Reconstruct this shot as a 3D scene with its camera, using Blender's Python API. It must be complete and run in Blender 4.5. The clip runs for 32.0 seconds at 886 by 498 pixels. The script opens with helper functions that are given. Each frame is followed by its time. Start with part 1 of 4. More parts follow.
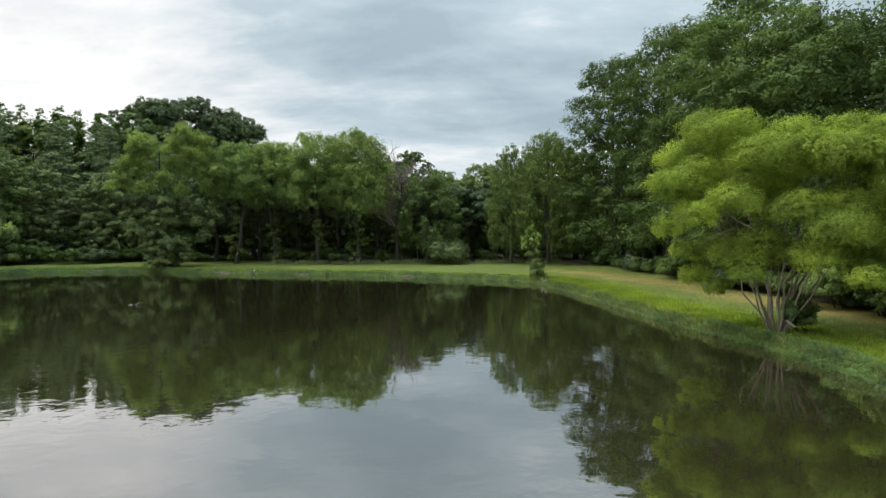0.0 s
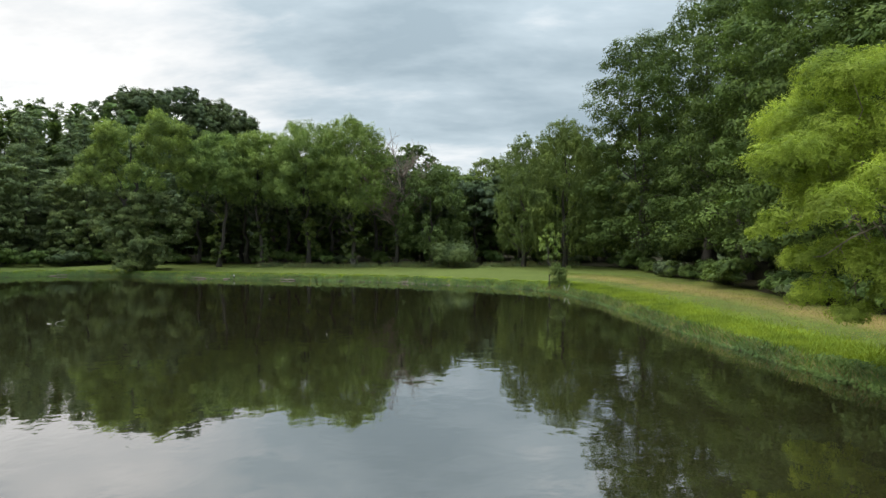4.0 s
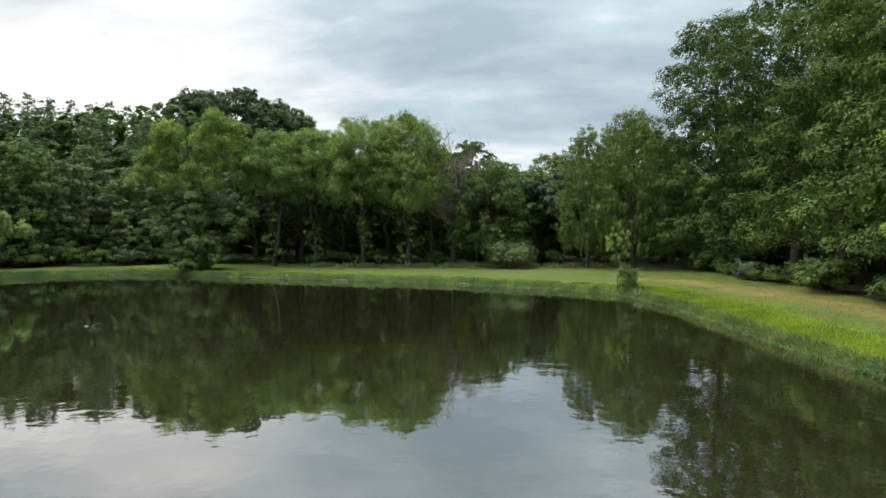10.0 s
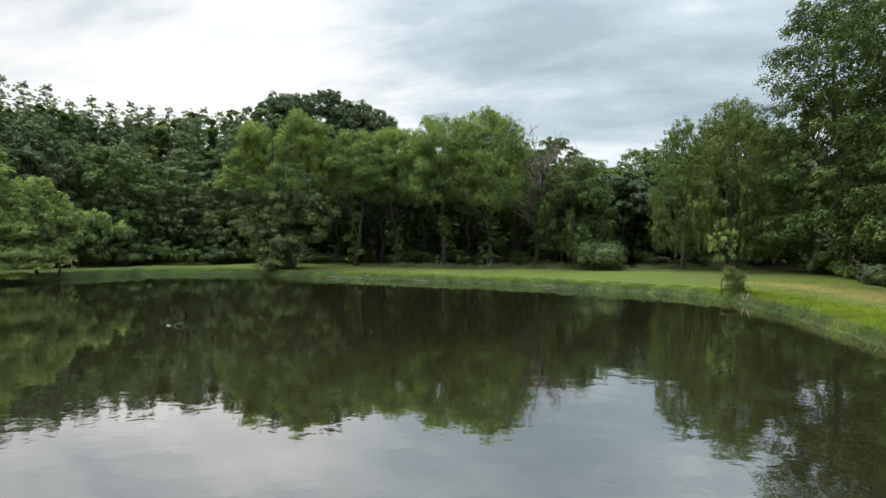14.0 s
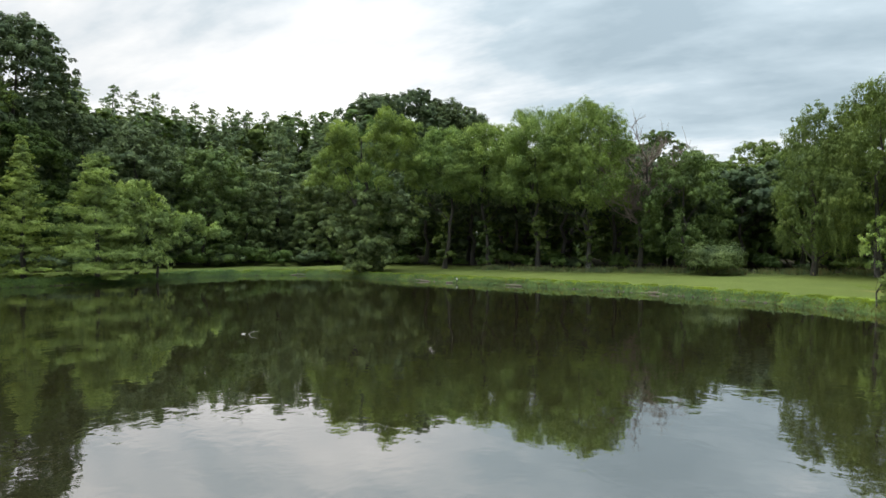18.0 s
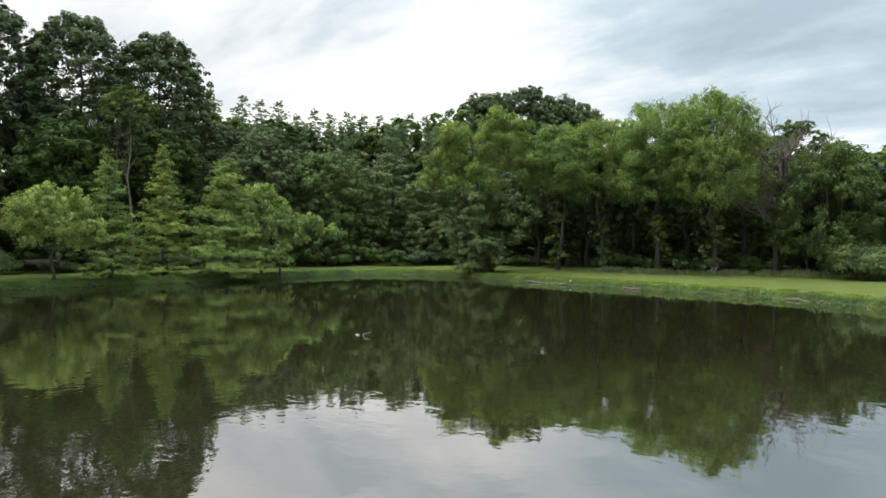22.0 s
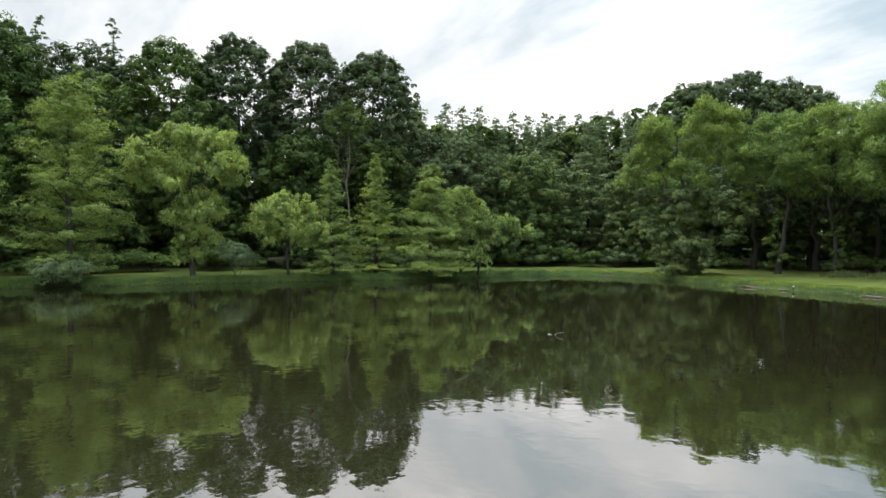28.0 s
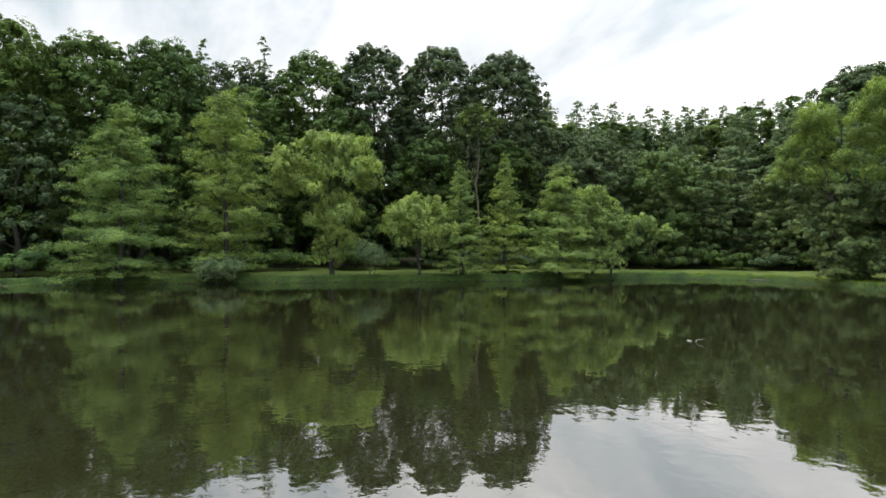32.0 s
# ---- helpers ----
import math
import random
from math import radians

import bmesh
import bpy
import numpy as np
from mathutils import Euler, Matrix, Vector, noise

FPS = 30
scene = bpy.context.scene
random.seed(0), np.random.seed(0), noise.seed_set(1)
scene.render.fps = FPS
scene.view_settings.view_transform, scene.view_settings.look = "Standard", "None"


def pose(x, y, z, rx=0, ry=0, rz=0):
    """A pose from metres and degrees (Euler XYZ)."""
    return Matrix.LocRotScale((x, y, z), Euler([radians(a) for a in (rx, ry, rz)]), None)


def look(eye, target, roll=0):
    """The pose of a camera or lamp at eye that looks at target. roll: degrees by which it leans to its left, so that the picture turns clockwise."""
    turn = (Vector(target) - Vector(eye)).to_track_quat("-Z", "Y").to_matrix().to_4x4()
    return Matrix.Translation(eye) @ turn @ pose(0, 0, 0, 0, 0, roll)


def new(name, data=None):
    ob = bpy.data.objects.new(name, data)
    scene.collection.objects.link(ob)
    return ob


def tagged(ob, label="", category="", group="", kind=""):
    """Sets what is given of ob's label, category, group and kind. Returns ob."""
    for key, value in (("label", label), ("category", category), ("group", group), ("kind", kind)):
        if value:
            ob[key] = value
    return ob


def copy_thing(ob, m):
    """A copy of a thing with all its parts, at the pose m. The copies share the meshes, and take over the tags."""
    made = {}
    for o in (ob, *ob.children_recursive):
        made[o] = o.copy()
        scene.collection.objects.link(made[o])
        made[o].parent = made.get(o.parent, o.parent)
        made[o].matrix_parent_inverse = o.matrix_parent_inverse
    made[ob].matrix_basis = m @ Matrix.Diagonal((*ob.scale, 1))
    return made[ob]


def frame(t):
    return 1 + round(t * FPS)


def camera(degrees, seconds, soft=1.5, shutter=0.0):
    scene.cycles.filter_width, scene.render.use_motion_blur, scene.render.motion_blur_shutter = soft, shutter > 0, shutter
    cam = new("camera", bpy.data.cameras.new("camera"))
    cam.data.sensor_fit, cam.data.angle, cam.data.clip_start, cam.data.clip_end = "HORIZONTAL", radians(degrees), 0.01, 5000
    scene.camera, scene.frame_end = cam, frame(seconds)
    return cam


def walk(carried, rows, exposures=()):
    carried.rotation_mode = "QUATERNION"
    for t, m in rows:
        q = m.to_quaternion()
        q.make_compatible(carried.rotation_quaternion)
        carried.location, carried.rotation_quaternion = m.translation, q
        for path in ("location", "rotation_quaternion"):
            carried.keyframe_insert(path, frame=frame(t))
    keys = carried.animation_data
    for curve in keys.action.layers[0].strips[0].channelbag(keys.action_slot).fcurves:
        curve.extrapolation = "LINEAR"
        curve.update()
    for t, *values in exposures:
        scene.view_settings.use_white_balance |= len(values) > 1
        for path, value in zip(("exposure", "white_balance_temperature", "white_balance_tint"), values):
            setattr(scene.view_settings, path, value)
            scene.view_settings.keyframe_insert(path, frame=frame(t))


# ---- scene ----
cam = camera(71.45, 32.0, soft=1.45)
# seconds, x, y, z, yaw, pitch of the flight over the pond
PATH = [
    (0.0, -0.10, -12.63, 4.78, 0.00, -1.03),
    (0.5, -0.04, -11.43, 4.78, -0.01, -1.03),
    (1.0, -0.02, -10.22, 4.79, -0.01, -1.04),
    (1.5, -0.00, -9.03, 4.80, -0.01, -1.04),
    (2.0, -0.01, -7.82, 4.78, 0.01, -1.04),
    (2.5, 0.03, -6.60, 4.79, 0.06, -1.04),
    (4.5, 0.05, -2.02, 4.82, 0.76, -1.02),
    (5.0, 0.00, -1.12, 4.81, 1.02, -1.01),
    (5.5, 0.00, -0.41, 4.80, 1.37, -1.00),
    (6.0, 0.00, 0.00, 4.79, 1.73, -1.01),
    (7.0, -0.06, 0.30, 4.75, 2.49, -1.03),
    (8.0, -0.05, 0.28, 4.71, 3.46, -1.01),
    (9.0, 0.04, 0.32, 4.71, 4.61, -1.03),
    (10.0, 0.04, 0.46, 4.73, 5.95, -1.03),
    (11.0, -0.10, 0.73, 4.72, 7.46, -1.04),
    (12.0, -0.24, 1.21, 4.69, 9.27, -1.02),
    (13.0, -0.35, 1.87, 4.67, 11.36, -1.01),
    (14.0, -0.50, 2.69, 4.67, 13.43, -1.01),
    (14.5, -0.61, 3.16, 4.68, 14.46, -1.01),
    (16.5, -1.18, 5.10, 4.70, 18.70, -0.97),
    (17.0, -1.40, 5.58, 4.69, 19.73, -0.96),
    (18.0, -1.84, 6.55, 4.72, 21.79, -0.92),
    (19.0, -2.11, 7.33, 4.69, 24.12, -0.91),
    (20.0, -2.42, 7.59, 4.70, 26.63, -0.91),
    (21.0, -2.55, 7.57, 4.74, 29.24, -0.93),
    (22.0, -2.43, 7.35, 4.83, 31.96, -0.96),
    (23.0, -2.30, 7.37, 4.87, 34.96, -0.96),
    (24.0, -2.21, 7.30, 4.86, 37.97, -0.97),
    (25.0, -2.17, 7.32, 4.86, 41.02, -0.97),
    (25.5, -2.19, 7.30, 4.86, 42.55, -0.97),
    (27.5, -2.03, 7.23, 4.79, 48.69, -0.90),
    (28.0, -1.98, 7.26, 4.78, 50.26, -0.88),
    (29.0, -2.08, 7.56, 4.72, 53.43, -0.84),
    (30.0, -2.19, 7.65, 4.65, 56.64, -0.78),
    (31.0, -2.28, 7.71, 4.65, 59.54, -0.74),
    (32.0, -2.19, 7.55, 4.68, 62.31, -0.73),
]
walk(cam, [(t, pose(x, y, z, 90 + p, 0, w)) for t, x, y, z, w, p in PATH],
     exposures=[(0.0, 0.1), (9.0, 0.18), (20.0, 0.29), (32.0, 0.4)])

# ---- sky and light ----
SUN_YAW, SUN_UP = 95, 48  # degrees to the left of north, and above the horizon
world = bpy.data.worlds.new("overcast_sky")
scene.world = world
world.use_nodes = True


def link(tree, a, b):
    tree.links.new(a, b)


def node(tree, kind, **values):
    n = tree.nodes.new(kind)
    for key, value in values.items():
        n.inputs[key.replace("_", " ")].default_value = value
    return n


def ramp(tree, fac, stops):
    n = tree.nodes.new("ShaderNodeValToRGB")
    e = n.color_ramp.elements
    while len(e) < len(stops):
        e.new(0.5)
    for k, (at, c) in enumerate(stops):
        e[k].position = at
        e[k].color = (*c, 1) if len(c) == 3 else c
    link(tree, fac, n.inputs[0])
    return n.outputs[0]


def maths(tree, op, a, b=0.5, clamp=False):
    n = tree.nodes.new("ShaderNodeMath")
    n.operation, n.use_clamp = op, clamp
    for k, v in enumerate((a, b)):
        if isinstance(v, (int, float)):
            n.inputs[k].default_value = v
        else:
            link(tree, v, n.inputs[k])
    return n.outputs[0]


def blend(tree, fac, a, b, mode="MIX"):
    n = tree.nodes.new("ShaderNodeMix")
    n.data_type, n.blend_type = "RGBA", mode
    for k, v in ((0, fac), (6, a), (7, b)):
        if isinstance(v, (int, float)):
            n.inputs[k].default_value = v
        elif isinstance(v, tuple):
            n.inputs[k].default_value = (*v, 1)
        else:
            link(tree, v, n.inputs[k])
    return n.outputs[2]


def make_sky(w):
    t = w.node_tree
    back = t.nodes["Background"]
    sky = t.nodes.new("ShaderNodeTexSky")
    sky.sky_type, sky.sun_disc = "NISHITA", False
    sky.sun_elevation, sky.sun_rotation = radians(SUN_UP), radians(-SUN_YAW)
    co = t.nodes.new("ShaderNodeTexCoord").outputs["Generated"]
    sep = t.nodes.new("ShaderNodeSeparateXYZ")
    link(t, co, sep.inputs[0])
    # the cloud sheet is a plane overhead, so that it runs together towards the horizon
    depth = maths(t, "ADD", maths(t, "MAXIMUM", sep.outputs[2], 0.0), 0.32)
    flat = t.nodes.new("ShaderNodeCombineXYZ")
    link(t, maths(t, "DIVIDE", sep.outputs[0], depth), flat.inputs[0])
    link(t, maths(t, "DIVIDE", sep.outputs[1], depth), flat.inputs[1])
    mapped = t.nodes.new("ShaderNodeMapping")
    mapped.inputs["Location"].default_value = (3.3, 1.75, 0.4)
    mapped.inputs["Rotation"].default_value = (0, 0, radians(14))
    mapped.inputs["Scale"].default_value = (0.9, 1.7, 1)
    link(t, flat.outputs[0], mapped.inputs[0])
    big = node(t, "ShaderNodeTexNoise", Scale=1.25, Detail=6.0, Roughness=0.55, Distortion=0.15)
    fine = node(t, "ShaderNodeTexNoise", Scale=3.6, Detail=5.0, Roughness=0.55, Distortion=0.2)
    for n in (big, fine):
        link(t, mapped.outputs[0], n.inputs["Vector"])
    def facing(az, x):
        d = t.nodes.new("ShaderNodeVectorMath")
        d.operation = "DOT_PRODUCT"
        d.inputs[1].default_value = (-math.sin(radians(az)) * x, math.cos(radians(az)) * x, math.sqrt(1 - x * x))
        link(t, co, d.inputs[0])
        return d.outputs["Value"]

    def scaled(v, factor, offset):
        out = maths(t, "MULTIPLY_ADD", v, factor)
        out.node.inputs[2].default_value = offset
        return out

    up = maths(t, "MAXIMUM", sep.outputs[2], 0.0)
    # the cloud sheet thins to bright white in the north-west and thickens to blue-grey in the north-east
    mass = maths(t, "ADD", maths(t, "MULTIPLY", big.outputs[0], 0.7), maths(t, "MULTIPLY", fine.outputs[0], 0.3))
    mass = scaled(mass, 2.2, -0.80)
    mass = maths(t, "ADD", mass, ramp(t, facing(60, 1.0), [(0.5, (0, 0, 0)), (0.84, (0.5, 0.5, 0.5))]))
    mass = maths(t, "ADD", mass, maths(t, "MULTIPLY", maths(t, "MAXIMUM", maths(t, "SUBTRACT", 0.22, up), 0.0), 1.9))
    cloud = ramp(t, mass, [(0.2, (0.35, 0.44, 0.50)), (0.46, (0.49, 0.585, 0.645)), (0.68, (0.77, 0.81, 0.835)), (0.84, (0.92, 0.93, 0.93)), (1.0, (1.1, 1.1, 1.09))])
    # an overcast sky grows brighter from the horizon to the zenith, and round the hidden sun
    rise = scaled(maths(t, "POWER", up, 4.0), 82.0, 10.7)
    bright = blend(t, 1.0, cloud, rise, "MULTIPLY")
    toward = facing(SUN_YAW, 0.8)
    high = ramp(t, up, [(0.38, (0, 0, 0)), (0.6, (1, 1, 1))])
    low_veil = ramp(t, toward, [(0.1, (1.0, 1.0, 1.0)), (0.8, (0.78, 0.78, 0.78))])
    veil = blend(t, high, low_veil, scaled(maths(t, "MAXIMUM", toward, -0.3), 0.3, 0.93))
    bright = blend(t, 1.0, bright, veil, "MULTIPLY")
    bright = blend(t, high, bright, blend(t, 1.0, bright, (1.07, 1.0, 0.93), "MULTIPLY"))
    cover = 0.965
    link(t, blend(t, cover, sky.outputs[0], bright), back.inputs[0])
    back.inputs[1].default_value = 0.1


make_sky(world)
sun = new("sun", bpy.data.lights.new("sun", "SUN"))
sun.data.energy, sun.data.angle, sun.data.color = 1.5, radians(30), (1.0, 0.96, 0.88)
sun.matrix_world = look((-math.sin(radians(SUN_YAW)) * 80, math.cos(radians(SUN_YAW)) * 80, 80 * math.tan(radians(SUN_UP))), (0, 0, 0))


# ---- materials ----
def material(name):
    m = bpy.data.materials.new(name)
    m.use_nodes = True
    t = m.node_tree
    return m, t, t.nodes["Principled BSDF"]


def leaf_material(name, dark, mid, light, through_light=0.3, rough=0.7, gloss=0.12):
    m, t, p = material(name)
    dark, light = [tuple(0.6 * u + 0.4 * v for u, v in zip(c, mid)) for c in (dark, light)]
    dark, mid, light = [tuple(0.9 * v + 0.1 * sum(c) / 3 for v in c) for c in (dark, mid, light)]
    geo = t.nodes.new("ShaderNodeNewGeometry")
    info = t.nodes.new("ShaderNodeObjectInfo")
    co = t.nodes.new("ShaderNodeTexCoord").outputs["Object"]
    col = ramp(t, geo.outputs["Random Per Island"], [(0.0, dark), (0.55, mid), (1.0, light)])
    patch = node(t, "ShaderNodeTexNoise", Scale=0.5, Detail=3.0)
    link(t, co, patch.inputs["Vector"])
    col = blend(t, 1.0, col, ramp(t, patch.outputs[0], [(0.3, (0.60, 0.64, 0.72)), (0.7, (1.34, 1.28, 1.05))]), "MULTIPLY")
    col = blend(t, 1.0, col, ramp(t, info.outputs["Random"], [(0.0, (0.86, 0.9, 0.95)), (1.0, (1.12, 1.07, 0.95))]), "MULTIPLY")
    link(t, col, p.inputs["Base Color"])
    p.inputs["Roughness"].default_value = rough
    p.inputs["Specular IOR Level"].default_value = gloss
    tr = t.nodes.new("ShaderNodeBsdfTranslucent")
    link(t, blend(t, 1.0, col, (1.1, 1.15, 0.6), "MULTIPLY"), tr.inputs[0])
    mix = t.nodes.new("ShaderNodeMixShader")
    mix.inputs[0].default_value = through_light
    link(t, p.outputs[0], mix.inputs[1])
    link(t, tr.outputs[0], mix.inputs[2])
    link(t, mix.outputs[0], t.nodes["Material Output"].inputs[0])
    return m


WILLOW = leaf_material("willow_leaf", (0.12, 0.178, 0.046), (0.204, 0.284, 0.072), (0.30, 0.39, 0.11), 0.28)
WILLOW_LIGHT = leaf_material("young_willow_leaf", (0.18, 0.232, 0.03), (0.312, 0.39, 0.046), (0.46, 0.535, 0.078), 0.45)
WILLOW_PALE = leaf_material("pale_willow_leaf", (0.165, 0.225, 0.07), (0.265, 0.35, 0.105), (0.38, 0.465, 0.16), 0.3)
WILLOW_DEEP = leaf_material("deep_willow_leaf", (0.075, 0.115, 0.034), (0.125, 0.178, 0.05), (0.19, 0.25, 0.078), 0.25)
CYPRESS = leaf_material("cypress_leaf", (0.14, 0.2, 0.06), (0.245, 0.325, 0.09), (0.37, 0.455, 0.14), 0.3)
OAK = leaf_material("oak_leaf", (0.058, 0.1, 0.026), (0.112, 0.176, 0.046), (0.185, 0.262, 0.074), 0.22, 0.65, 0.1)
# darker copy of the oak leaf, with the wood edge's shade put into its colour
SHADE_TONED_OAK = leaf_material("shade_toned_oak_leaf", (0.04, 0.07, 0.02), (0.078, 0.124, 0.033), (0.134, 0.192, 0.053), 0.2, 0.65, 0.08)
MAPLE = leaf_material("maple_leaf", (0.08, 0.122, 0.036), (0.142, 0.2, 0.056), (0.222, 0.29, 0.085), 0.24, 0.6, 0.12)
DARK_OAK = leaf_material("dark_oak_leaf", (0.055, 0.085, 0.045), (0.1, 0.14, 0.068), (0.16, 0.205, 0.1), 0.16, 0.65, 0.1)
PINE = leaf_material("pine_needle", (0.11, 0.162, 0.084), (0.2, 0.266, 0.13), (0.3, 0.37, 0.185), 0.18, 0.7, 0.1)
SILVER = leaf_material("silver_leaf", (0.11, 0.155, 0.08), (0.175, 0.24, 0.108), (0.255, 0.325, 0.155), 0.2, 0.6, 0.12)
IVY = leaf_material("ivy_leaf", (0.092, 0.128, 0.045), (0.164, 0.212, 0.074), (0.26, 0.315, 0.125), 0.22, 0.6, 0.14)
WEED = leaf_material("bank_weed", (0.055, 0.1, 0.026), (0.105, 0.17, 0.042), (0.185, 0.25, 0.08), 0.25)
GRASS = leaf_material("grass_blade", (0.125, 0.175, 0.018), (0.215, 0.285, 0.026), (0.32, 0.385, 0.05), 0.3)
DRY_GRASS = leaf_material("dry_grass", (0.16, 0.15, 0.06), (0.24, 0.21, 0.10), (0.34, 0.29, 0.15), 0.3)


def bark_material(name, a, b):
    m, t, p = material(name)
    co = t.nodes.new("ShaderNodeTexCoord").outputs["Object"]
    mp = t.nodes.new("ShaderNodeMapping")
    mp.inputs["Scale"].default_value = (6, 6, 1.2)
    link(t, co, mp.inputs[0])
    n = node(t, "ShaderNodeTexNoise", Scale=2.0, Detail=6.0, Roughness=0.65)
    link(t, mp.outputs[0], n.inputs["Vector"])
    link(t, ramp(t, n.outputs[0], [(0.3, a), (0.7, b)]), p.inputs["Base Color"])
    p.inputs["Roughness"].default_value = 0.9
    bump = node(t, "ShaderNodeBump", Strength=0.7, Distance=0.04)
    link(t, n.outputs[0], bump.inputs["Height"])
    link(t, bump.outputs[0], p.inputs["Normal"])
    return m


BARK = bark_material("bark", (0.026, 0.022, 0.018), (0.085, 0.072, 0.058))
PALE_BARK = bark_material("pale_bark", (0.11, 0.085, 0.06), (0.3, 0.245, 0.18))
DEAD_WOOD = bark_material("dead_wood", (0.15, 0.108, 0.088), (0.29, 0.225, 0.19))
BLEACHED = bark_material("bleached_wood", (0.30, 0.28, 0.24), (0.52, 0.49, 0.44))


def ground_material():
    m, t, p = material("lawn_ground")
    co = t.nodes.new("ShaderNodeNewGeometry").outputs["Position"]
    fine = node(t, "ShaderNodeTexNoise", Scale=9.0, Detail=6.0, Roughness=0.7)
    mid = node(t, "ShaderNodeTexNoise", Scale=0.9, Detail=5.0, Roughness=0.6)
    wide = node(t, "ShaderNodeTexNoise", Scale=0.16, Detail=3.0)
    for n in (fine, mid, wide):
        link(t, co, n.inputs["Vector"])
    lush = ramp(t, fine.outputs[0], [(0.3, (0.108, 0.16, 0.016)), (0.7, (0.2, 0.265, 0.028))])
    mown = ramp(t, fine.outputs[0], [(0.3, (0.072, 0.094, 0.022)), (0.7, (0.128, 0.148, 0.04))])
    dry = ramp(t, fine.outputs[0], [(0.3, (0.165, 0.128, 0.042)), (0.7, (0.285, 0.21, 0.082))])
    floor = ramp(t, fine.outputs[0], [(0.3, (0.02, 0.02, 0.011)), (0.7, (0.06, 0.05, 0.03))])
    mud = ramp(t, fine.outputs[0], [(0.3, (0.05, 0.045, 0.025)), (0.7, (0.13, 0.115, 0.07))])

    def zone(name, noise_out, low, high):
        a = t.nodes.new("ShaderNodeAttribute")
        a.attribute_name = name
        v = maths(t, "ADD", a.outputs["Fac"], maths(t, "MULTIPLY", maths(t, "SUBTRACT", noise_out, 0.5), 1.3))
        return ramp(t, v, [(low, (0, 0, 0)), (high, (1, 1, 1))])

    mix_noise = maths(t, "ADD", maths(t, "MULTIPLY", mid.outputs[0], 0.6), maths(t, "MULTIPLY", wide.outputs[0], 0.4))
    col = blend(t, zone("lush", mid.outputs[0], 0.3, 0.75), mown, lush)
    col = blend(t, zone("dry", mix_noise, 0.3, 0.9), col, dry)
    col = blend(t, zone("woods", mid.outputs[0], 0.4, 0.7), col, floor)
    col = blend(t, zone("mud", mid.outputs[0], 0.45, 0.65), col, mud)
    col = blend(t, 1.0, col, ramp(t, wide.outputs[0], [(0.3, (0.85, 0.88, 0.85)), (0.7, (1.12, 1.1, 1.05))]), "MULTIPLY")
    link(t, col, p.inputs["Base Color"])
    p.inputs["Roughness"].default_value = 0.95
    p.inputs["Specular IOR Level"].default_value = 0.1
    bump = node(t, "ShaderNodeBump", Strength=0.6, Distance=0.08)
    link(t, fine.outputs[0], bump.inputs["Height"])
    link(t, bump.outputs[0], p.inputs["Normal"])
    return m


def water_material():
    m, t, p = material("pond_water")
    co = t.nodes.new("ShaderNodeNewGeometry").outputs["Position"]
    calm = node(t, "ShaderNodeTexNoise", Scale=0.05, Detail=2.0)
    wave = node(t, "ShaderNodeTexNoise", Scale=1.1, Detail=2.0, Roughness=0.45, Distortion=0.4)
    ripple = node(t, "ShaderNodeTexNoise", Scale=4.2, Detail=2.0, Roughness=0.5)
    for n in (calm, wave, ripple):
        link(t, co, n.inputs["Vector"])
    gust = ramp(t, calm.outputs[0], [(0.40, (0.45, 0.45, 0.45)), (0.62, (1, 1, 1))])
    h = maths(t, "ADD", maths(t, "MULTIPLY", wave.outputs[0], 0.75), maths(t, "MULTIPLY", ripple.outputs[0], 0.16))
    bump = node(t, "ShaderNodeBump", Strength=1.0, Distance=0.012)
    link(t, maths(t, "MULTIPLY", h, gust), bump.inputs["Height"])
    murk = node(t, "ShaderNodeBsdfDiffuse", Color=(0.0205, 0.0182, 0.008, 1))
    gloss = node(t, "ShaderNodeBsdfGlossy", Color=(0.94, 0.93, 0.93, 1), Roughness=0.006)
    link(t, bump.outputs[0], gloss.inputs["Normal"])
    fres = node(t, "ShaderNodeFresnel", IOR=1.33)
    link(t, bump.outputs[0], fres.inputs["Normal"])
    mix = t.nodes.new("ShaderNodeMixShader")
    link(t, maths(t, "POWER", fres.outputs[0], 0.39), mix.inputs[0])
    link(t, murk.outputs[0], mix.inputs[1])
    link(t, gloss.outputs[0], mix.inputs[2])
    link(t, mix.outputs[0], t.nodes["Material Output"].inputs[0])
    return m


GROUND, WATER = ground_material(), water_material()

# ---- the pond and its banks ----
SHORE = [(13.0, -40), (13.2, -12), (13.6, 2), (14.1, 7), (14.4, 11), (13.7, 15), (13.1, 18.6), (12.6, 24), (11.95, 30), (11.6, 36), (11.15, 43),
         (9.8, 50.5), (8.3, 53.6), (5.6, 56.4), (1.5, 59), (-5, 62.8), (-11, 65), (-17, 66.6), (-25, 68.6), (-31, 70.4), (-35, 71.4), (-38.5, 73.0),
         (-43, 74.2), (-48, 74.6), (-53, 72.8), (-57.5, 68.6), (-59.5, 63.5), (-58.6, 58), (-60.6, 52), (-64, 44.5), (-67.2, 37), (-70.5, 28),
         (-74, 17.5), (-77, 9), (-79.6, -1), (-81, -14), (-79, -32), (-64, -48), (-30, -54), (0, -52)]


def rounded(points, steps):
    """A closed Catmull-Rom line through the points."""
    p = np.array(points, float)
    a, b, c, d = np.roll(p, 1, 0), p, np.roll(p, -1, 0), np.roll(p, -2, 0)
    out = []
    for s in np.arange(steps) / steps:
        out.append(0.5 * (2 * b + (c - a) * s + (2 * a - 5 * b + 4 * c - d) * s**2 + (3 * b - a - 3 * c + d) * s**3))
    return np.stack(out, 1).reshape(-1, 2)


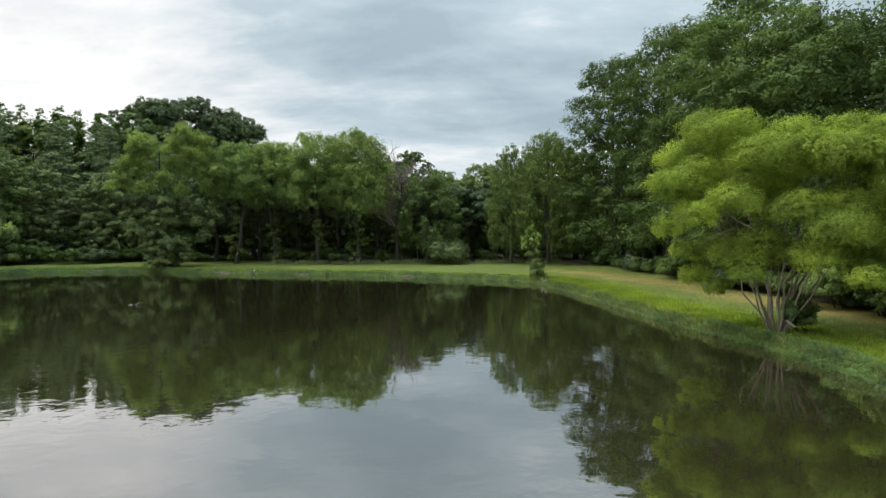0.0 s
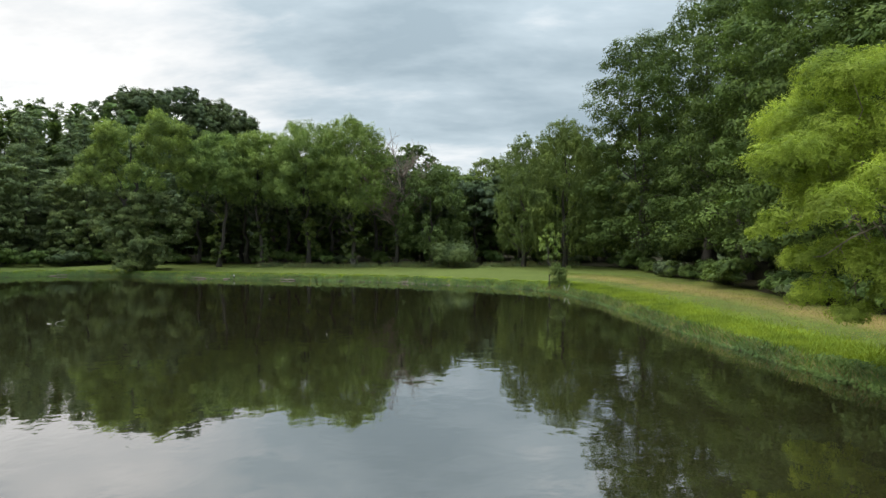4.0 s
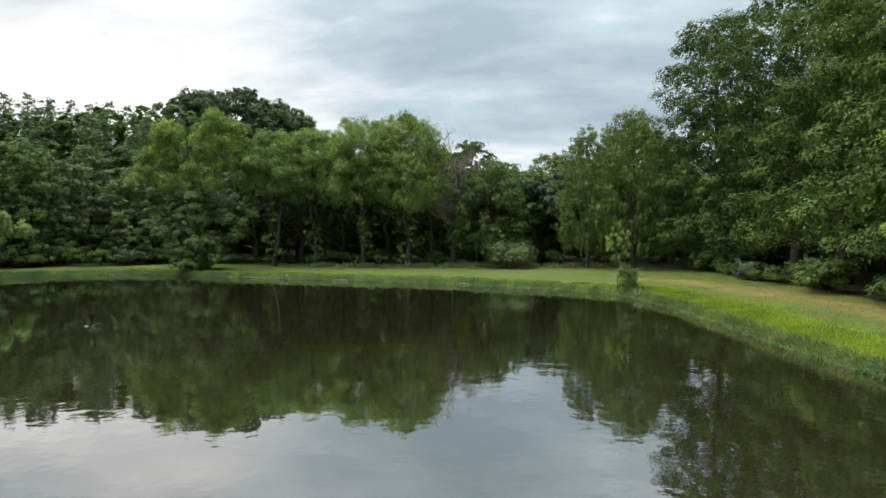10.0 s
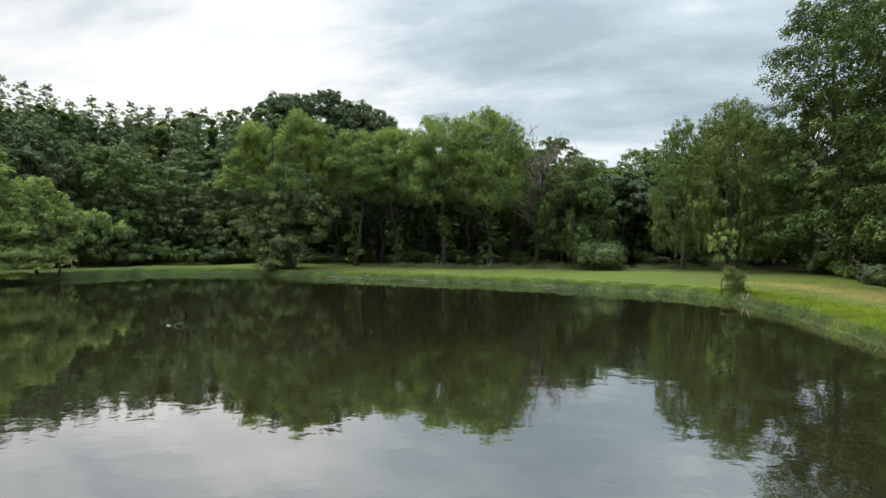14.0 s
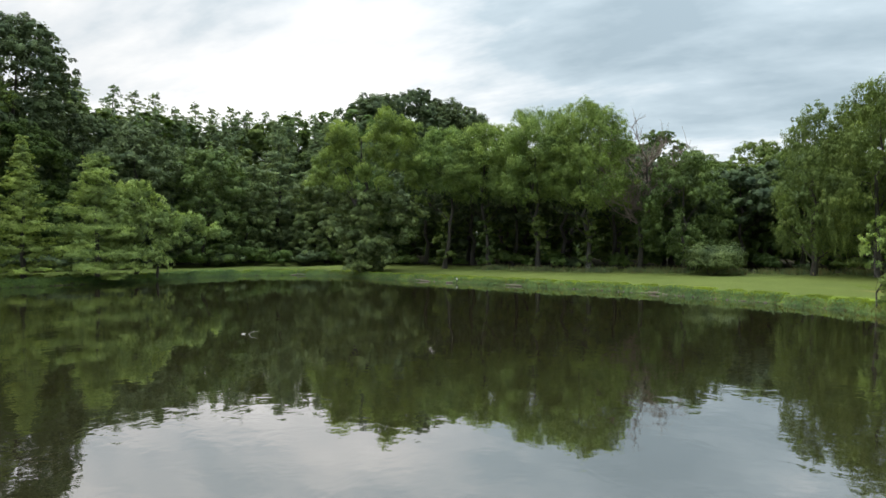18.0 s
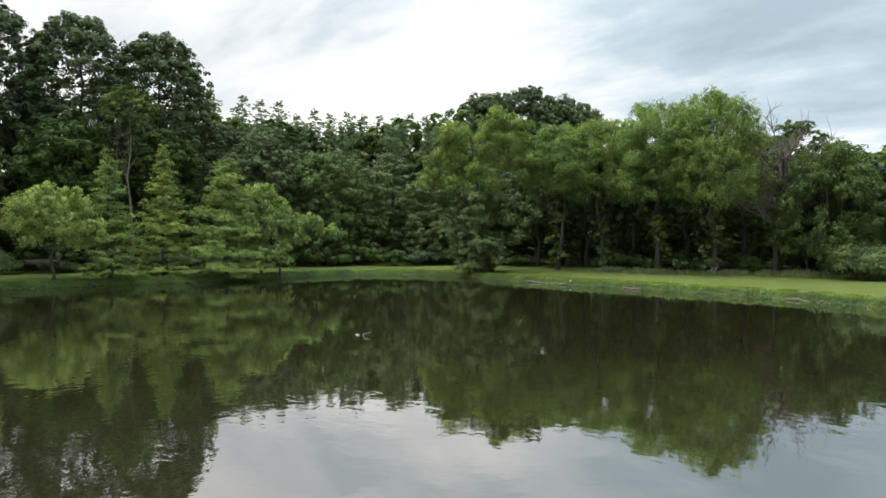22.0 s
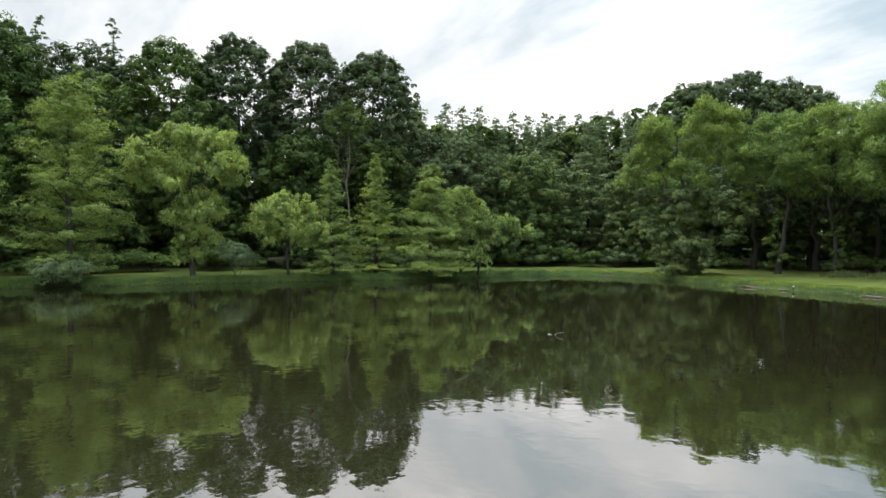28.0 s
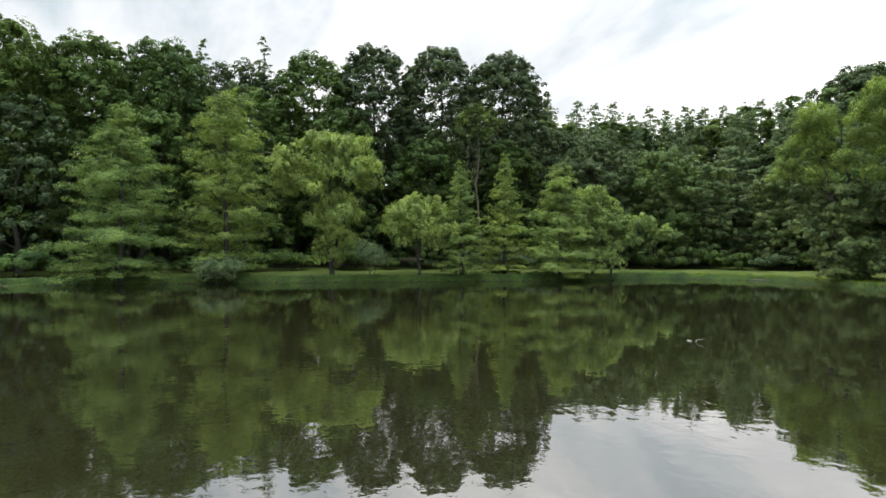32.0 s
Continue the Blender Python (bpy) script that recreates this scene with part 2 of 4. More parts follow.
LINE = rounded(SHORE, 6)
_wob = np.random.default_rng(5)
LINE = LINE + _wob.normal(0, 0.12, LINE.shape)


WOODLINE = rounded([(24, -66), (25, -10), (22.5, 17), (22, 33), (22.8, 48), (22.4, 66), (20.5, 75), (14, 81), (0, 84), (-17, 86.5), (-30, 88.5), (-42, 92), (-56, 92), (-66, 84), (-73, 70),
                    (-82, 52), (-86, 36), (-92, 16), (-94, -10), (-92, -40), (-86, -62), (-40, -63)], 4)


def shore_distance(xy, line=None):
    """Metres to the water's edge (or another closed line): positive outside it."""
    line = LINE if line is None else line
    a, b = line, np.roll(line, -1, 0)
    best, inside = np.full(len(xy), 1e9), np.zeros(len(xy), bool)
    for (ax, ay), (bx, by) in zip(a, b):
        dx, dy = bx - ax, by - ay
        s = np.clip(((xy[:, 0] - ax) * dx + (xy[:, 1] - ay) * dy) / (dx * dx + dy * dy), 0, 1)
        best = np.minimum(best, np.hypot(xy[:, 0] - ax - s * dx, xy[:, 1] - ay - s * dy))
        if ay != by:
            cross = ((ay > xy[:, 1]) != (by > xy[:, 1])) & (xy[:, 0] < (bx - ax) * (xy[:, 1] - ay) / (by - ay) + ax)
            inside ^= cross
    return np.where(inside, -best, best)


def step(x, a, b):
    s = np.clip((x - a) / np.asarray(b - a), 0, 1)
    return s * s * (3 - 2 * s)


def ground_height(xy, d=None):
    d = shore_distance(xy) if d is None else d
    land = 0.42 * step(d, -0.12, 0.4) + 0.38 * step(d, 0.9, 7) + 0.3 * step(d, 7, 30) + 0.09 * np.sin(xy[:, 0] * 0.31) * np.sin(xy[:, 1] * 0.27 + 1) * step(d, 2, 8)
    return np.where(d > -0.15, land, 0) - 0.12 - 1.4 * step(-d, -0.3, 6) + 0.12 * step(d, -0.3, 0.3)


def at(x, y):
    return float(ground_height(np.array([[x, y]], float))[0])


def mesh_object(name, verts, faces_flat, corners, mat, parent=None, smooth=False):
    """One mesh object from arrays: faces of equally many corners."""
    me = bpy.data.meshes.new(name)
    nf = len(faces_flat) // corners
    me.vertices.add(len(verts))
    me.vertices.foreach_set("co", np.ascontiguousarray(verts, np.float32).ravel())
    me.loops.add(len(faces_flat))
    me.loops.foreach_set("vertex_index", np.ascontiguousarray(faces_flat, np.int32))
    me.polygons.add(nf)
    me.polygons.foreach_set("loop_start", np.arange(nf, dtype=np.int32) * corners)
    me.polygons.foreach_set("loop_total", np.full(nf, corners, np.int32))
    if smooth:
        me.polygons.foreach_set("use_smooth", np.ones(nf, bool))
    me.update(calc_edges=True)
    me.materials.append(mat)
    ob = new(name, me)
    if parent is not None:
        ob.parent = parent
    return ob


def build_ground():
    xs = np.r_[-2600, -1300, -650, -380, -260, -200, -165, np.arange(-140, 8, 0.8), np.arange(8, 18, 0.25), np.arange(18, 70, 0.8), 80, 100, 140, 220, 400, 800, 1500, 2600]
    ys = np.r_[-2600, -1300, -600, -300, -180, -120, -90, np.arange(-66, 48, 0.8), np.arange(48, 77, 0.3), np.arange(77, 130, 0.8), 140, 160, 200, 280, 420, 800, 1500, 2600]
    gx, gy = np.meshgrid(xs, ys)
    xy = np.stack([gx.ravel(), gy.ravel()], 1)
    d = shore_distance(xy)
    z = ground_height(xy, d)
    nx, ny = len(xs), len(ys)
    k = (np.arange(ny - 1)[:, None] * nx + np.arange(nx - 1)[None]).ravel()
    faces = np.stack([k, k + 1, k + nx + 1, k + nx], 1).ravel()
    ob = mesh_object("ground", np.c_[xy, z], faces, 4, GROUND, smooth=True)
    x, y = xy.T
    east = step(x, 6, 12) * step(y, 78, 66)
    west = step(-x, 50, 58) * step(y, 76, 66)
    zones = {
        "lush": np.clip(1.15 * step(d, 2.9 + 1.6 * step(x, 4, 10), 1.2 + 0.8 * step(x, 4, 10)) * (0.6 + 0.4 * step(x, -40, -10)) + 0.3 * east, 0, 1),
        "dry": np.clip(0.86 * east * step(d, 4.4, 7.4) * (0.35 + 0.65 * step(d, 11.5, 8.0)) * step(y, 68, 58) + (0.06 + 0.08 * step(x, -30, 0)) * step(x, -60, -44) * step(d, 2.5, 6) * (1 - east) + 0.15 * west, 0, 1),
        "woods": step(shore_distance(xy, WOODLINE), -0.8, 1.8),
        "mud": step(d, 0.3, 0.05),
    }
    for name, values in zones.items():
        ob.data.attributes.new(name, "FLOAT", "POINT").data.foreach_set("value", np.ascontiguousarray(values, np.float32))
    return tagged(ob, "mown green lawn sloping to a weedy pond bank", "ground", kind="structure")


build_ground()
water = mesh_object("water", np.array([(-90, -60, 0), (20, -60, 0), (20, 82, 0), (-90, 82, 0)], float), np.array([0, 1, 2, 3]), 4, WATER)
tagged(water, "still olive-brown pond water mirroring trees and sky", "pond", kind="structure")


# ---- plants: tools ----
def unit(v):
    return v / np.maximum(np.linalg.norm(v, axis=-1, keepdims=True), 1e-9)


def leaf_object(name, c, along, side, mat, parent=None, fine=False, out=None, round_off=0.6):
    """Pointed leaves round centres c; along and side are half lengths. fine: four corners each, else three.
    out: the way the bough's surface looks; the leaves' shading leans to it, as leaves in a spray lie together."""
    n = len(c)
    own = unit(np.cross(side, along))
    if out is not None:
        turn = np.where((own * out).sum(-1, keepdims=True) < 0, -1.0, 1.0)
        side, own = side * turn, own * turn
    if not fine:
        v = np.stack([c - along * 0.8 + side, c + along * 1.2, c - along * 0.8 - side], 1).reshape(-1, 3)
    else:
        v = np.stack([c - along, c + side * 1.0 - along * 0.1, c + along, c - side - along * 0.1], 1).reshape(-1, 3)
    k = 4 if fine else 3
    ob = mesh_object(name, v, np.arange(k * n), k, mat, parent, smooth=out is not None)
    if out is not None:
        soft_normal = np.repeat(unit(out * round_off + own * (1 - round_off)), k, 0)
        ob.data.attributes.new("custom_normal", "FLOAT_VECTOR", "POINT").data.foreach_set("vector", np.ascontiguousarray(soft_normal, np.float32).ravel())
    return ob


def orient(rng, n, out, size, slim, droop, face_up=0.3):
    """Half-length vectors for n leaves whose faces look roughly outwards and up."""
    normal = unit(out * 0.8 + np.array([0, 0, face_up]) + rng.normal(0, 0.24, (n, 3)))
    a = rng.normal(0, 1, (n, 3)) + out * 0.6 - np.array([0, 0, droop])
    a = unit(a - normal * (a * normal).sum(-1, keepdims=True) * (0.4 if droop > 1 else 1.0))
    b = unit(np.cross(a, normal))
    s = size * rng.uniform(0.65, 1.3, (n, 1))
    return a * s / 2, b * s * slim / 2


def lobed(rng, lobes, n, puff=0.34, per=34, under=0.12, share=2.0, tall=0.8, least=0.2, most=0.9):
    """Leaf places on the upper outside of small puffs that sit all over round lobes (x, y, z, radius, height ratio)."""
    lobes = np.asarray(lobes, float)
    k = max(1, n // per)
    w = lobes[:, 3] ** share
    pick = rng.choice(len(lobes), k, p=w / w.sum())
    d = unit(rng.normal(0, 1, (k, 3)))
    low = d[:, 2] < -under
    d[low, 2] *= -rng.uniform(0.0, 1.0, low.sum())
    d = unit(d)
    c, r, q = lobes[pick, :3], lobes[pick, 3:4], lobes[pick, 4:5]
    centre = c + d * np.concatenate([r, r, r * q], 1) * rng.uniform(0.62, 1.0, (k, 1)) ** 0.8
    size = np.clip(r * puff, least, most) * rng.uniform(0.55, 1.35, (k, 1))
    idx = np.repeat(np.arange(k), per)
    e = unit(rng.normal(0, 1, (len(idx), 3)) + d[idx] * 0.55 + np.array([0, 0, 0.45]))
    reach = rng.uniform(0.35, 1.12, (len(idx), 1)) ** 0.6
    pts = centre[idx] + e * size[idx] * reach * np.array([1, 1, tall])
    facing = unit(e * 0.75 + d[idx] * 0.45)
    return pts, facing


def tube(points, radii, sides=7):
    """Vertices and quads of a tapered round limb along points."""
    p, r = np.asarray(points, float), np.asarray(radii, float)
    t = unit(np.gradient(p, axis=0))
    ref = np.where(np.abs(t[:, 2:3]) > 0.9, np.array([[1.0, 0, 0]]), np.array([[0, 0, 1.0]]))
    u = unit(np.cross(t, ref))
    w = np.cross(t, u)
    a = np.arange(sides) / sides * 2 * math.pi
    v = p[:, None] + r[:, None, None] * (np.cos(a)[None, :, None] * u[:, None] + np.sin(a)[None, :, None] * w[:, None])
    k = len(p)
    i, j = np.meshgrid(np.arange(k - 1), np.arange(sides), indexing="ij")
    q = np.stack([i * sides + j, i * sides + (j + 1) % sides, (i + 1) * sides + (j + 1) % sides, (i + 1) * sides + j], -1).reshape(-1)
    return v.reshape(-1, 3), q


def tubes(name, limbs, mat, parent=None, sides=7):
    vs, fs, n = [], [], 0
    for points, radii in limbs:
        v, q = tube(points, radii, sides)
        vs.append(v), fs.append(q + n)
        n += len(v)
    return mesh_object(name, np.concatenate(vs), np.concatenate(fs), 4, mat, parent, smooth=True)


def limb_line(rng, a, b, sag=0.0, bend=0.08, k=6):
    """A crooked line from a to b."""
    a, b = np.asarray(a, float), np.asarray(b, float)
    s = np.linspace(0, 1, k)[:, None]
    p = a + (b - a) * s
    p += rng.normal(0, bend, (k, 3)) * np.linalg.norm(b - a) * np.sin(s * math.pi)
    p[:, 2] += sag * np.sin(s[:, 0] * math.pi)
    return p


def thing(name, x, y, label, category, group="", z=None):
    ob = new(name)
    ob.location = (x, y, at(x, y) - 0.05 if z is None else z)
    return tagged(ob, label, category, group)


def trunk_and_limbs(rng, parent, h, girth, lobes, mat, fork=0.25, lean=(0, 0), count=9):
    top = np.array([lean[0], lean[1], h * 0.82])
    line = limb_line(rng, (0, 0, -0.3), top, bend=0.025, k=9)
    s = np.linspace(0, 1, 9)
    trunk = tubes("trunk", [(line, girth * (1.25 - 1.1 * s) * (1 + 0.5 * np.exp(-s * 18)))], mat, parent, 9)
    some = np.asarray(lobes, float)
    for l in some[rng.permutation(len(some))[:count]]:
        u = np.clip((l[2] * 0.72) / (h * 0.82), fork, 0.85)
        start = line[int(u * 7)]
        tubes("limb", [(limb_line(rng, start, l[:3] + (0, 0, 0.15 * l[3]), sag=0.3), girth * 0.45 * np.linspace(1, 0.12, 6) * (1.15 - u))], mat, trunk, 6)


def domes(rng, h, w, low, r, profile="round", flat=0.75):
    """Round heads spread evenly over the outside of a crown."""
    n = max(8, int(1.2 * w * (h - low) / (r * r)))
    out = []
    for k in range(n):
        u = (k + 0.5) / n
        if profile == "full":
            reach = 0.92 + 0.08 * math.sin(u * 9) if u < 0.62 else math.sqrt(max(0.02, 1 - ((u - 0.62) / 0.4) ** 2))
        elif profile == "cone":
            u = 1 - math.sqrt(1 - u)
            reach = (1 - u) ** 0.8
        else:
            reach = math.sqrt(max(0.02, 1 - ((u - 0.38) / 0.64) ** 2))
        q = r * rng.uniform(0.7, 1.3) * (1.15 - 0.65 * u if profile == "cone" else 1.0)
        a = k * 2.39996 + rng.uniform(-0.3, 0.3)
        d = max(0.0, w / 2 * reach - q * 0.7) * rng.uniform(0.86, 1.1)
        z = low + q * 0.4 + (h - low - q * 1.3) * u + rng.normal(0, 0.25) * r
        out.append((math.cos(a) * d, math.sin(a) * d, min(z, h - q * 0.9), q, flat * rng.uniform(0.85, 1.15)))
    return out


def heads(rng, lobes, k):
    """Each lobe broken up into k smaller rounded heads round its upper outside."""
    out = []
    for x, y, z, r, q in lobes:
        for j in range(k):
            d = unit(rng.normal(0, 1, 3) + np.array([0, 0, 0.25]))
            f = r * rng.uniform(0.45, 0.72)
            out.append((x + d[0] * r * 0.68, y + d[1] * r * 0.68, z + d[2] * r * 0.68 * q, f, rng.uniform(0.8, 1.25)))
    return out


def broadleaf(x, y, h, w, low, n, mat, label, seed, name="oak_tree", category="tree", size=0.34, profile="round", lobes=None, girth=None,
              slim=0.62, droop=0.2, bark=None, group="", lobe=0.2, limbs=9, wide=0.34):
    rng = np.random.default_rng(seed)
    root = thing(name, x, y, label, category, group)
    if lobes is None:
        lobes = domes(rng, h, w, low, lobe * w * 0.62, profile)
        if profile == "full":
            lobes += [(0.0, 0.0, low + (h - low) * u, w * wide * f, 1.1) for u, f in ((0.2, 1.0), (0.45, 1.0), (0.7, 0.95), (0.86, 0.62))]
    girth = girth or 0.012 * h + 0.06
    trunk_and_limbs(rng, root, h, girth, lobes, bark or BARK, count=limbs)
    p, out = lobed(rng, lobes, n)
    a, b = orient(rng, len(p), out, size, slim, droop)
    leaf_object("crown", p, a, b, mat, root, out=out)
    return root


def willow(x, y, h, w, low, n, label, seed, mat=None, lobes=None, lean=(0, 0), size=0.42, girth=None, group="", strands=0.35, lobe=0.2, name="willow_tree",
           bark=None, slim=0.5, tall=1.0, drop=0.42, puff=0.46):
    """Round cloudy heads with leaf strands that hang from them."""
    rng = np.random.default_rng(seed)
    root = thing(name, x, y, label, "willow tree", group)
    if lobes is None:
        lobes = domes(rng, h, w, low, lobe * w * 0.62, "round", 0.78 * tall)
    girth = girth or 0.010 * h + 0.05
    trunk_and_limbs(rng, root, h, girth, lobes, bark or BARK, lean=lean, count=9)
    m = int(n * (1 - strands))
    p, out = lobed(rng, heads(rng, lobes, 4), m, puff=puff, tall=1.2, under=0.35)
    p[:, 2] = np.maximum(p[:, 2], 0.15)
    a, b = orient(rng, len(p), out, size, slim, drop * 2.4)
    lob = np.asarray(lobes, float)
    per = 14
    k = max(1, (n - m) // per)
    pick = rng.choice(len(lob), k, p=lob[:, 3] ** 2 / (lob[:, 3] ** 2).sum())
    ang, rad = rng.uniform(0, 2 * math.pi, k), np.sqrt(rng.uniform(0.2, 1.05, k))
    top = lob[pick, :3] + np.stack([np.cos(ang) * rad * lob[pick, 3], np.sin(ang) * rad * lob[pick, 3], rng.uniform(-0.5, 0.2, k) * lob[pick, 3]], 1)
    length = rng.uniform(0.5, 1.5, k) * lob[pick, 3]
    s = np.tile(np.linspace(0, 1, per), k)
    idx = np.repeat(np.arange(k), per)
    hang = top[idx] - np.array([0, 0, 1]) * (s * length[idx])[:, None] + rng.normal(0, 0.06, (k * per, 3))
    hang[:, 2] = np.maximum(hang[:, 2], 0.25)
    o2 = np.stack([np.cos(ang), np.sin(ang), 0 * ang], 1)[idx]
    a2, b2 = orient(rng, len(hang), o2, size * 0.95, slim, 2.6, 0.1)
    leaf_object("crown", np.concatenate([p, hang]), np.concatenate([a, a2]), np.concatenate([b, b2]), mat or WILLOW, root, out=np.concatenate([out, o2]), round_off=0.8)
    return root


def tiered(x, y, h, w, low, n, mat, label, seed, name="cypress_tree", tiers=16, rise=0.15, droop=0.25, size=0.4, slim=0.4, power=0.8, spread=0.14,
           category="cypress tree", group="", girth=None, whorl=6, thick=0.16, bare=0.2):
    """A conifer: limbs in tiers, feathered with sprays, longest below."""
    rng = np.random.default_rng(seed)
    root = thing(name, x, y, label, category, group)
    girth = girth or 0.011 * h + 0.06
    line = limb_line(rng, (0, 0, -0.3), (0, 0, h * 0.97), bend=0.008, k=9)
    trunk = tubes("trunk", [(line, girth * np.linspace(1.3, 0.06, 9))], BARK, root, 8)
    br = []
    for k in range(tiers):
        u = k / (tiers - 0.5)
        for j in range(whorl):
            ln = w / 2 * (1 - u) ** power * min(1.0, 0.62 + 2.2 * u) * rng.uniform(0.62, 1.22) + 0.3
            br.append((low + (h - low) * 0.985 * (u + rng.uniform(-0.75, 0.75) / tiers), (j + rng.uniform(-0.35, 0.35)) / whorl * 2 * math.pi + k * 0.9, ln))
    br = np.array(br)
    for z, a, ln in br[rng.permutation(len(br))[:14]]:
        s = np.linspace(0, 0.8, 4)
        pts = np.stack([np.cos(a) * s * ln, np.sin(a) * s * ln, z + rise * s * ln - droop * s**2 * ln], 1)
        tubes("limb", [(pts, girth * 0.3 * np.linspace(1, 0.15, 4))], BARK, trunk, 5)
    plumes = []
    for z, a, ln in br:
        u = (z - low) / (h - low)
        lift = rise * (0.4 + 1.3 * u)
        for s in np.linspace(bare + 0.1, 0.97, 4):
            r = spread * ln * (1.25 - 0.6 * s) + 0.2
            e = rng.normal(0, 0.5) * r
            plumes.append((math.cos(a) * s * ln - math.sin(a) * e, math.sin(a) * s * ln + math.cos(a) * e, z + lift * s * ln - droop * s**2 * ln + rng.normal(0, 0.1 + 0.25 * u), r + 0.1 * u, thick * (1 + 1.0 * u)))
    for z in np.arange(0.6, 0.985, 0.013):
        r = 0.12 + w * 0.07 * (1 - z) ** power
        plumes.append((rng.normal(0, 0.2) * r, rng.normal(0, 0.2) * r, z * h, r, 1.2))
    q, out = lobed(rng, plumes, n, puff=0.5, per=14, under=0.15, share=1.2, tall=0.5, least=0.12)
    keep = q[:, 2] > 0.1
    q, out = q[keep], out[keep]
    ways = unit(out + 0.5 * unit(q * np.array([1, 1, 0.0]) + 1e-6))
    a1, b1 = orient(rng, len(q), ways, size, slim, 0.4, 0.5)
    leaf_object("crown", q, a1, b1, mat, root, out=ways)
    return root


def shrub(x, y, h, w, n, mat, label, seed, size=0.26, slim=0.5, name="shrub", group="", droop=0.2, count=9, low=0.3):
    rng = np.random.default_rng(seed)
    root = thing(name, x, y, label, "shrub", group)
    lobes = []
    for k in range(count):
        a, r = rng.uniform(0, 2 * math.pi), math.sqrt(rng.uniform(0, 1)) * w * 0.33
        lr = w * rng.uniform(0.17, 0.27)
        lobes.append((math.cos(a) * r, math.sin(a) * r, min(rng.uniform(low, 0.8) * h, h - lr * 0.6), lr, min(1.0, h / w * 1.3)))
    stems = [(limb_line(rng, (rng.normal(0, 0.15), rng.normal(0, 0.15), -0.2), l[:3]), 0.05 * np.linspace(1, 0.2, 6)) for l in lobes[:3]]
    for line, girth in stems:
        tubes("stem", [(line, girth)], BARK, root, 5)
    p, out = lobed(rng, lobes, n, puff=0.45)
    p[:, 2] = np.maximum(p[:, 2], 0.02)
    a, b = orient(rng, len(p), out, size, slim, droop)
    leaf_object("foliage", p, a, b, mat, root, out=out)
    return root


# ---- willows and cypresses on the bank ----
def leaning(lobes2, x_dir, rng, deep, flat=0.8):
    """Lobes given as across, height, radius, spread in depth about the trunk."""
    c, s = math.cos(radians(x_dir)), math.sin(radians(x_dir))
    out = []
    for dx, z, r in lobes2:
        for rep in range(3):
            e = rng.uniform(-1, 1) * deep * (0.35, 0.8, 1.0)[rep]
            f = r * (0.9, 0.72, 0.72)[rep]
            dz = 0.0 if rep == 0 else -rng.uniform(-0.2, 0.6) * r
            ax = dx + (0 if rep == 0 else rng.uniform(-0.5, 0.5) * r)
            out.append((ax * c - e * s, ax * s + e * c, z + dz, f, flat))
    return out


_r = np.random.default_rng(11)
# the willow that stands at the water by the bend of the bank
willow(-40.6, 75.6, 20.5, 16, 2, 96000, "tall old two-headed willow with ivy on its trunk, at the water", 21, strands=0.0, girth=0.3, drop=0.6, size=0.2, slim=0.42,
       lobes=leaning([(-2.6, 18.0, 1.5), (-1.6, 16.6, 1.8), (-3.6, 16.0, 1.6), (-4.8, 14.4, 1.5), (-5.6, 13.0, 1.3), (-2.6, 14.0, 1.7), (-4.4, 12.2, 1.4), (-6.0, 11.6, 1.0), (3.2, 19.6, 1.4), (2.4, 17.6, 1.7),
                      (4.8, 18.6, 1.5), (6.4, 18.0, 1.4), (4.4, 16.2, 1.8), (6.6, 15.6, 1.6), (1.8, 15.0, 1.6), (7.4, 14.0, 1.4), (4.6, 13.6, 1.7), (0.6, 12.6, 1.5), (-2.2, 11.2, 1.5), (2.8, 11.6, 1.5), (6.2, 11.8, 1.3)], 27, _r, 2.8))
shore_willow = bpy.data.objects["willow_tree"]
_p, _o = lobed(_r, heads(_r, leaning([(-3.6, 9.6, 1.2), (-4.4, 8.0, 0.9), (-2.4, 8.2, 1.4), (-3.0, 6.0, 1.5), (-1.2, 10.0, 1.3), (-0.4, 7.4, 1.6), (1.4, 9.6, 1.4), (3.2, 9.2, 1.5), (2.0, 6.8, 1.7), (5.0, 8.6, 1.4),
                                     (4.4, 6.6, 1.6), (6.6, 8.2, 1.1), (7.6, 7.6, 0.8), (6.6, 6.2, 1.1), (5.4, 4.6, 1.4), (2.8, 4.2, 1.7), (0.2, 4.6, 1.6), (-1.6, 3.2, 1.6), (1.2, 2.2, 1.7), (3.4, 2.0, 1.5), (-0.4, 1.2, 1.4), (1.6, 0.6, 1.4)], 27, _r, 2.6)
                     + [(0.47 * e + _r.uniform(-1, 1), -0.88 * e + _r.uniform(-0.5, 0.5), z, 1.2, 1.0) for z in np.arange(0.7, 10.5, 0.9) for e in (1.0, 1.7)], 4), 78000, puff=0.5, under=0.3)
_a, _b = orient(_r, len(_p), _o, 0.28, 0.55, 0.8)
leaf_object("ivy", _p, _a, _b, IVY, shore_willow, out=_o)
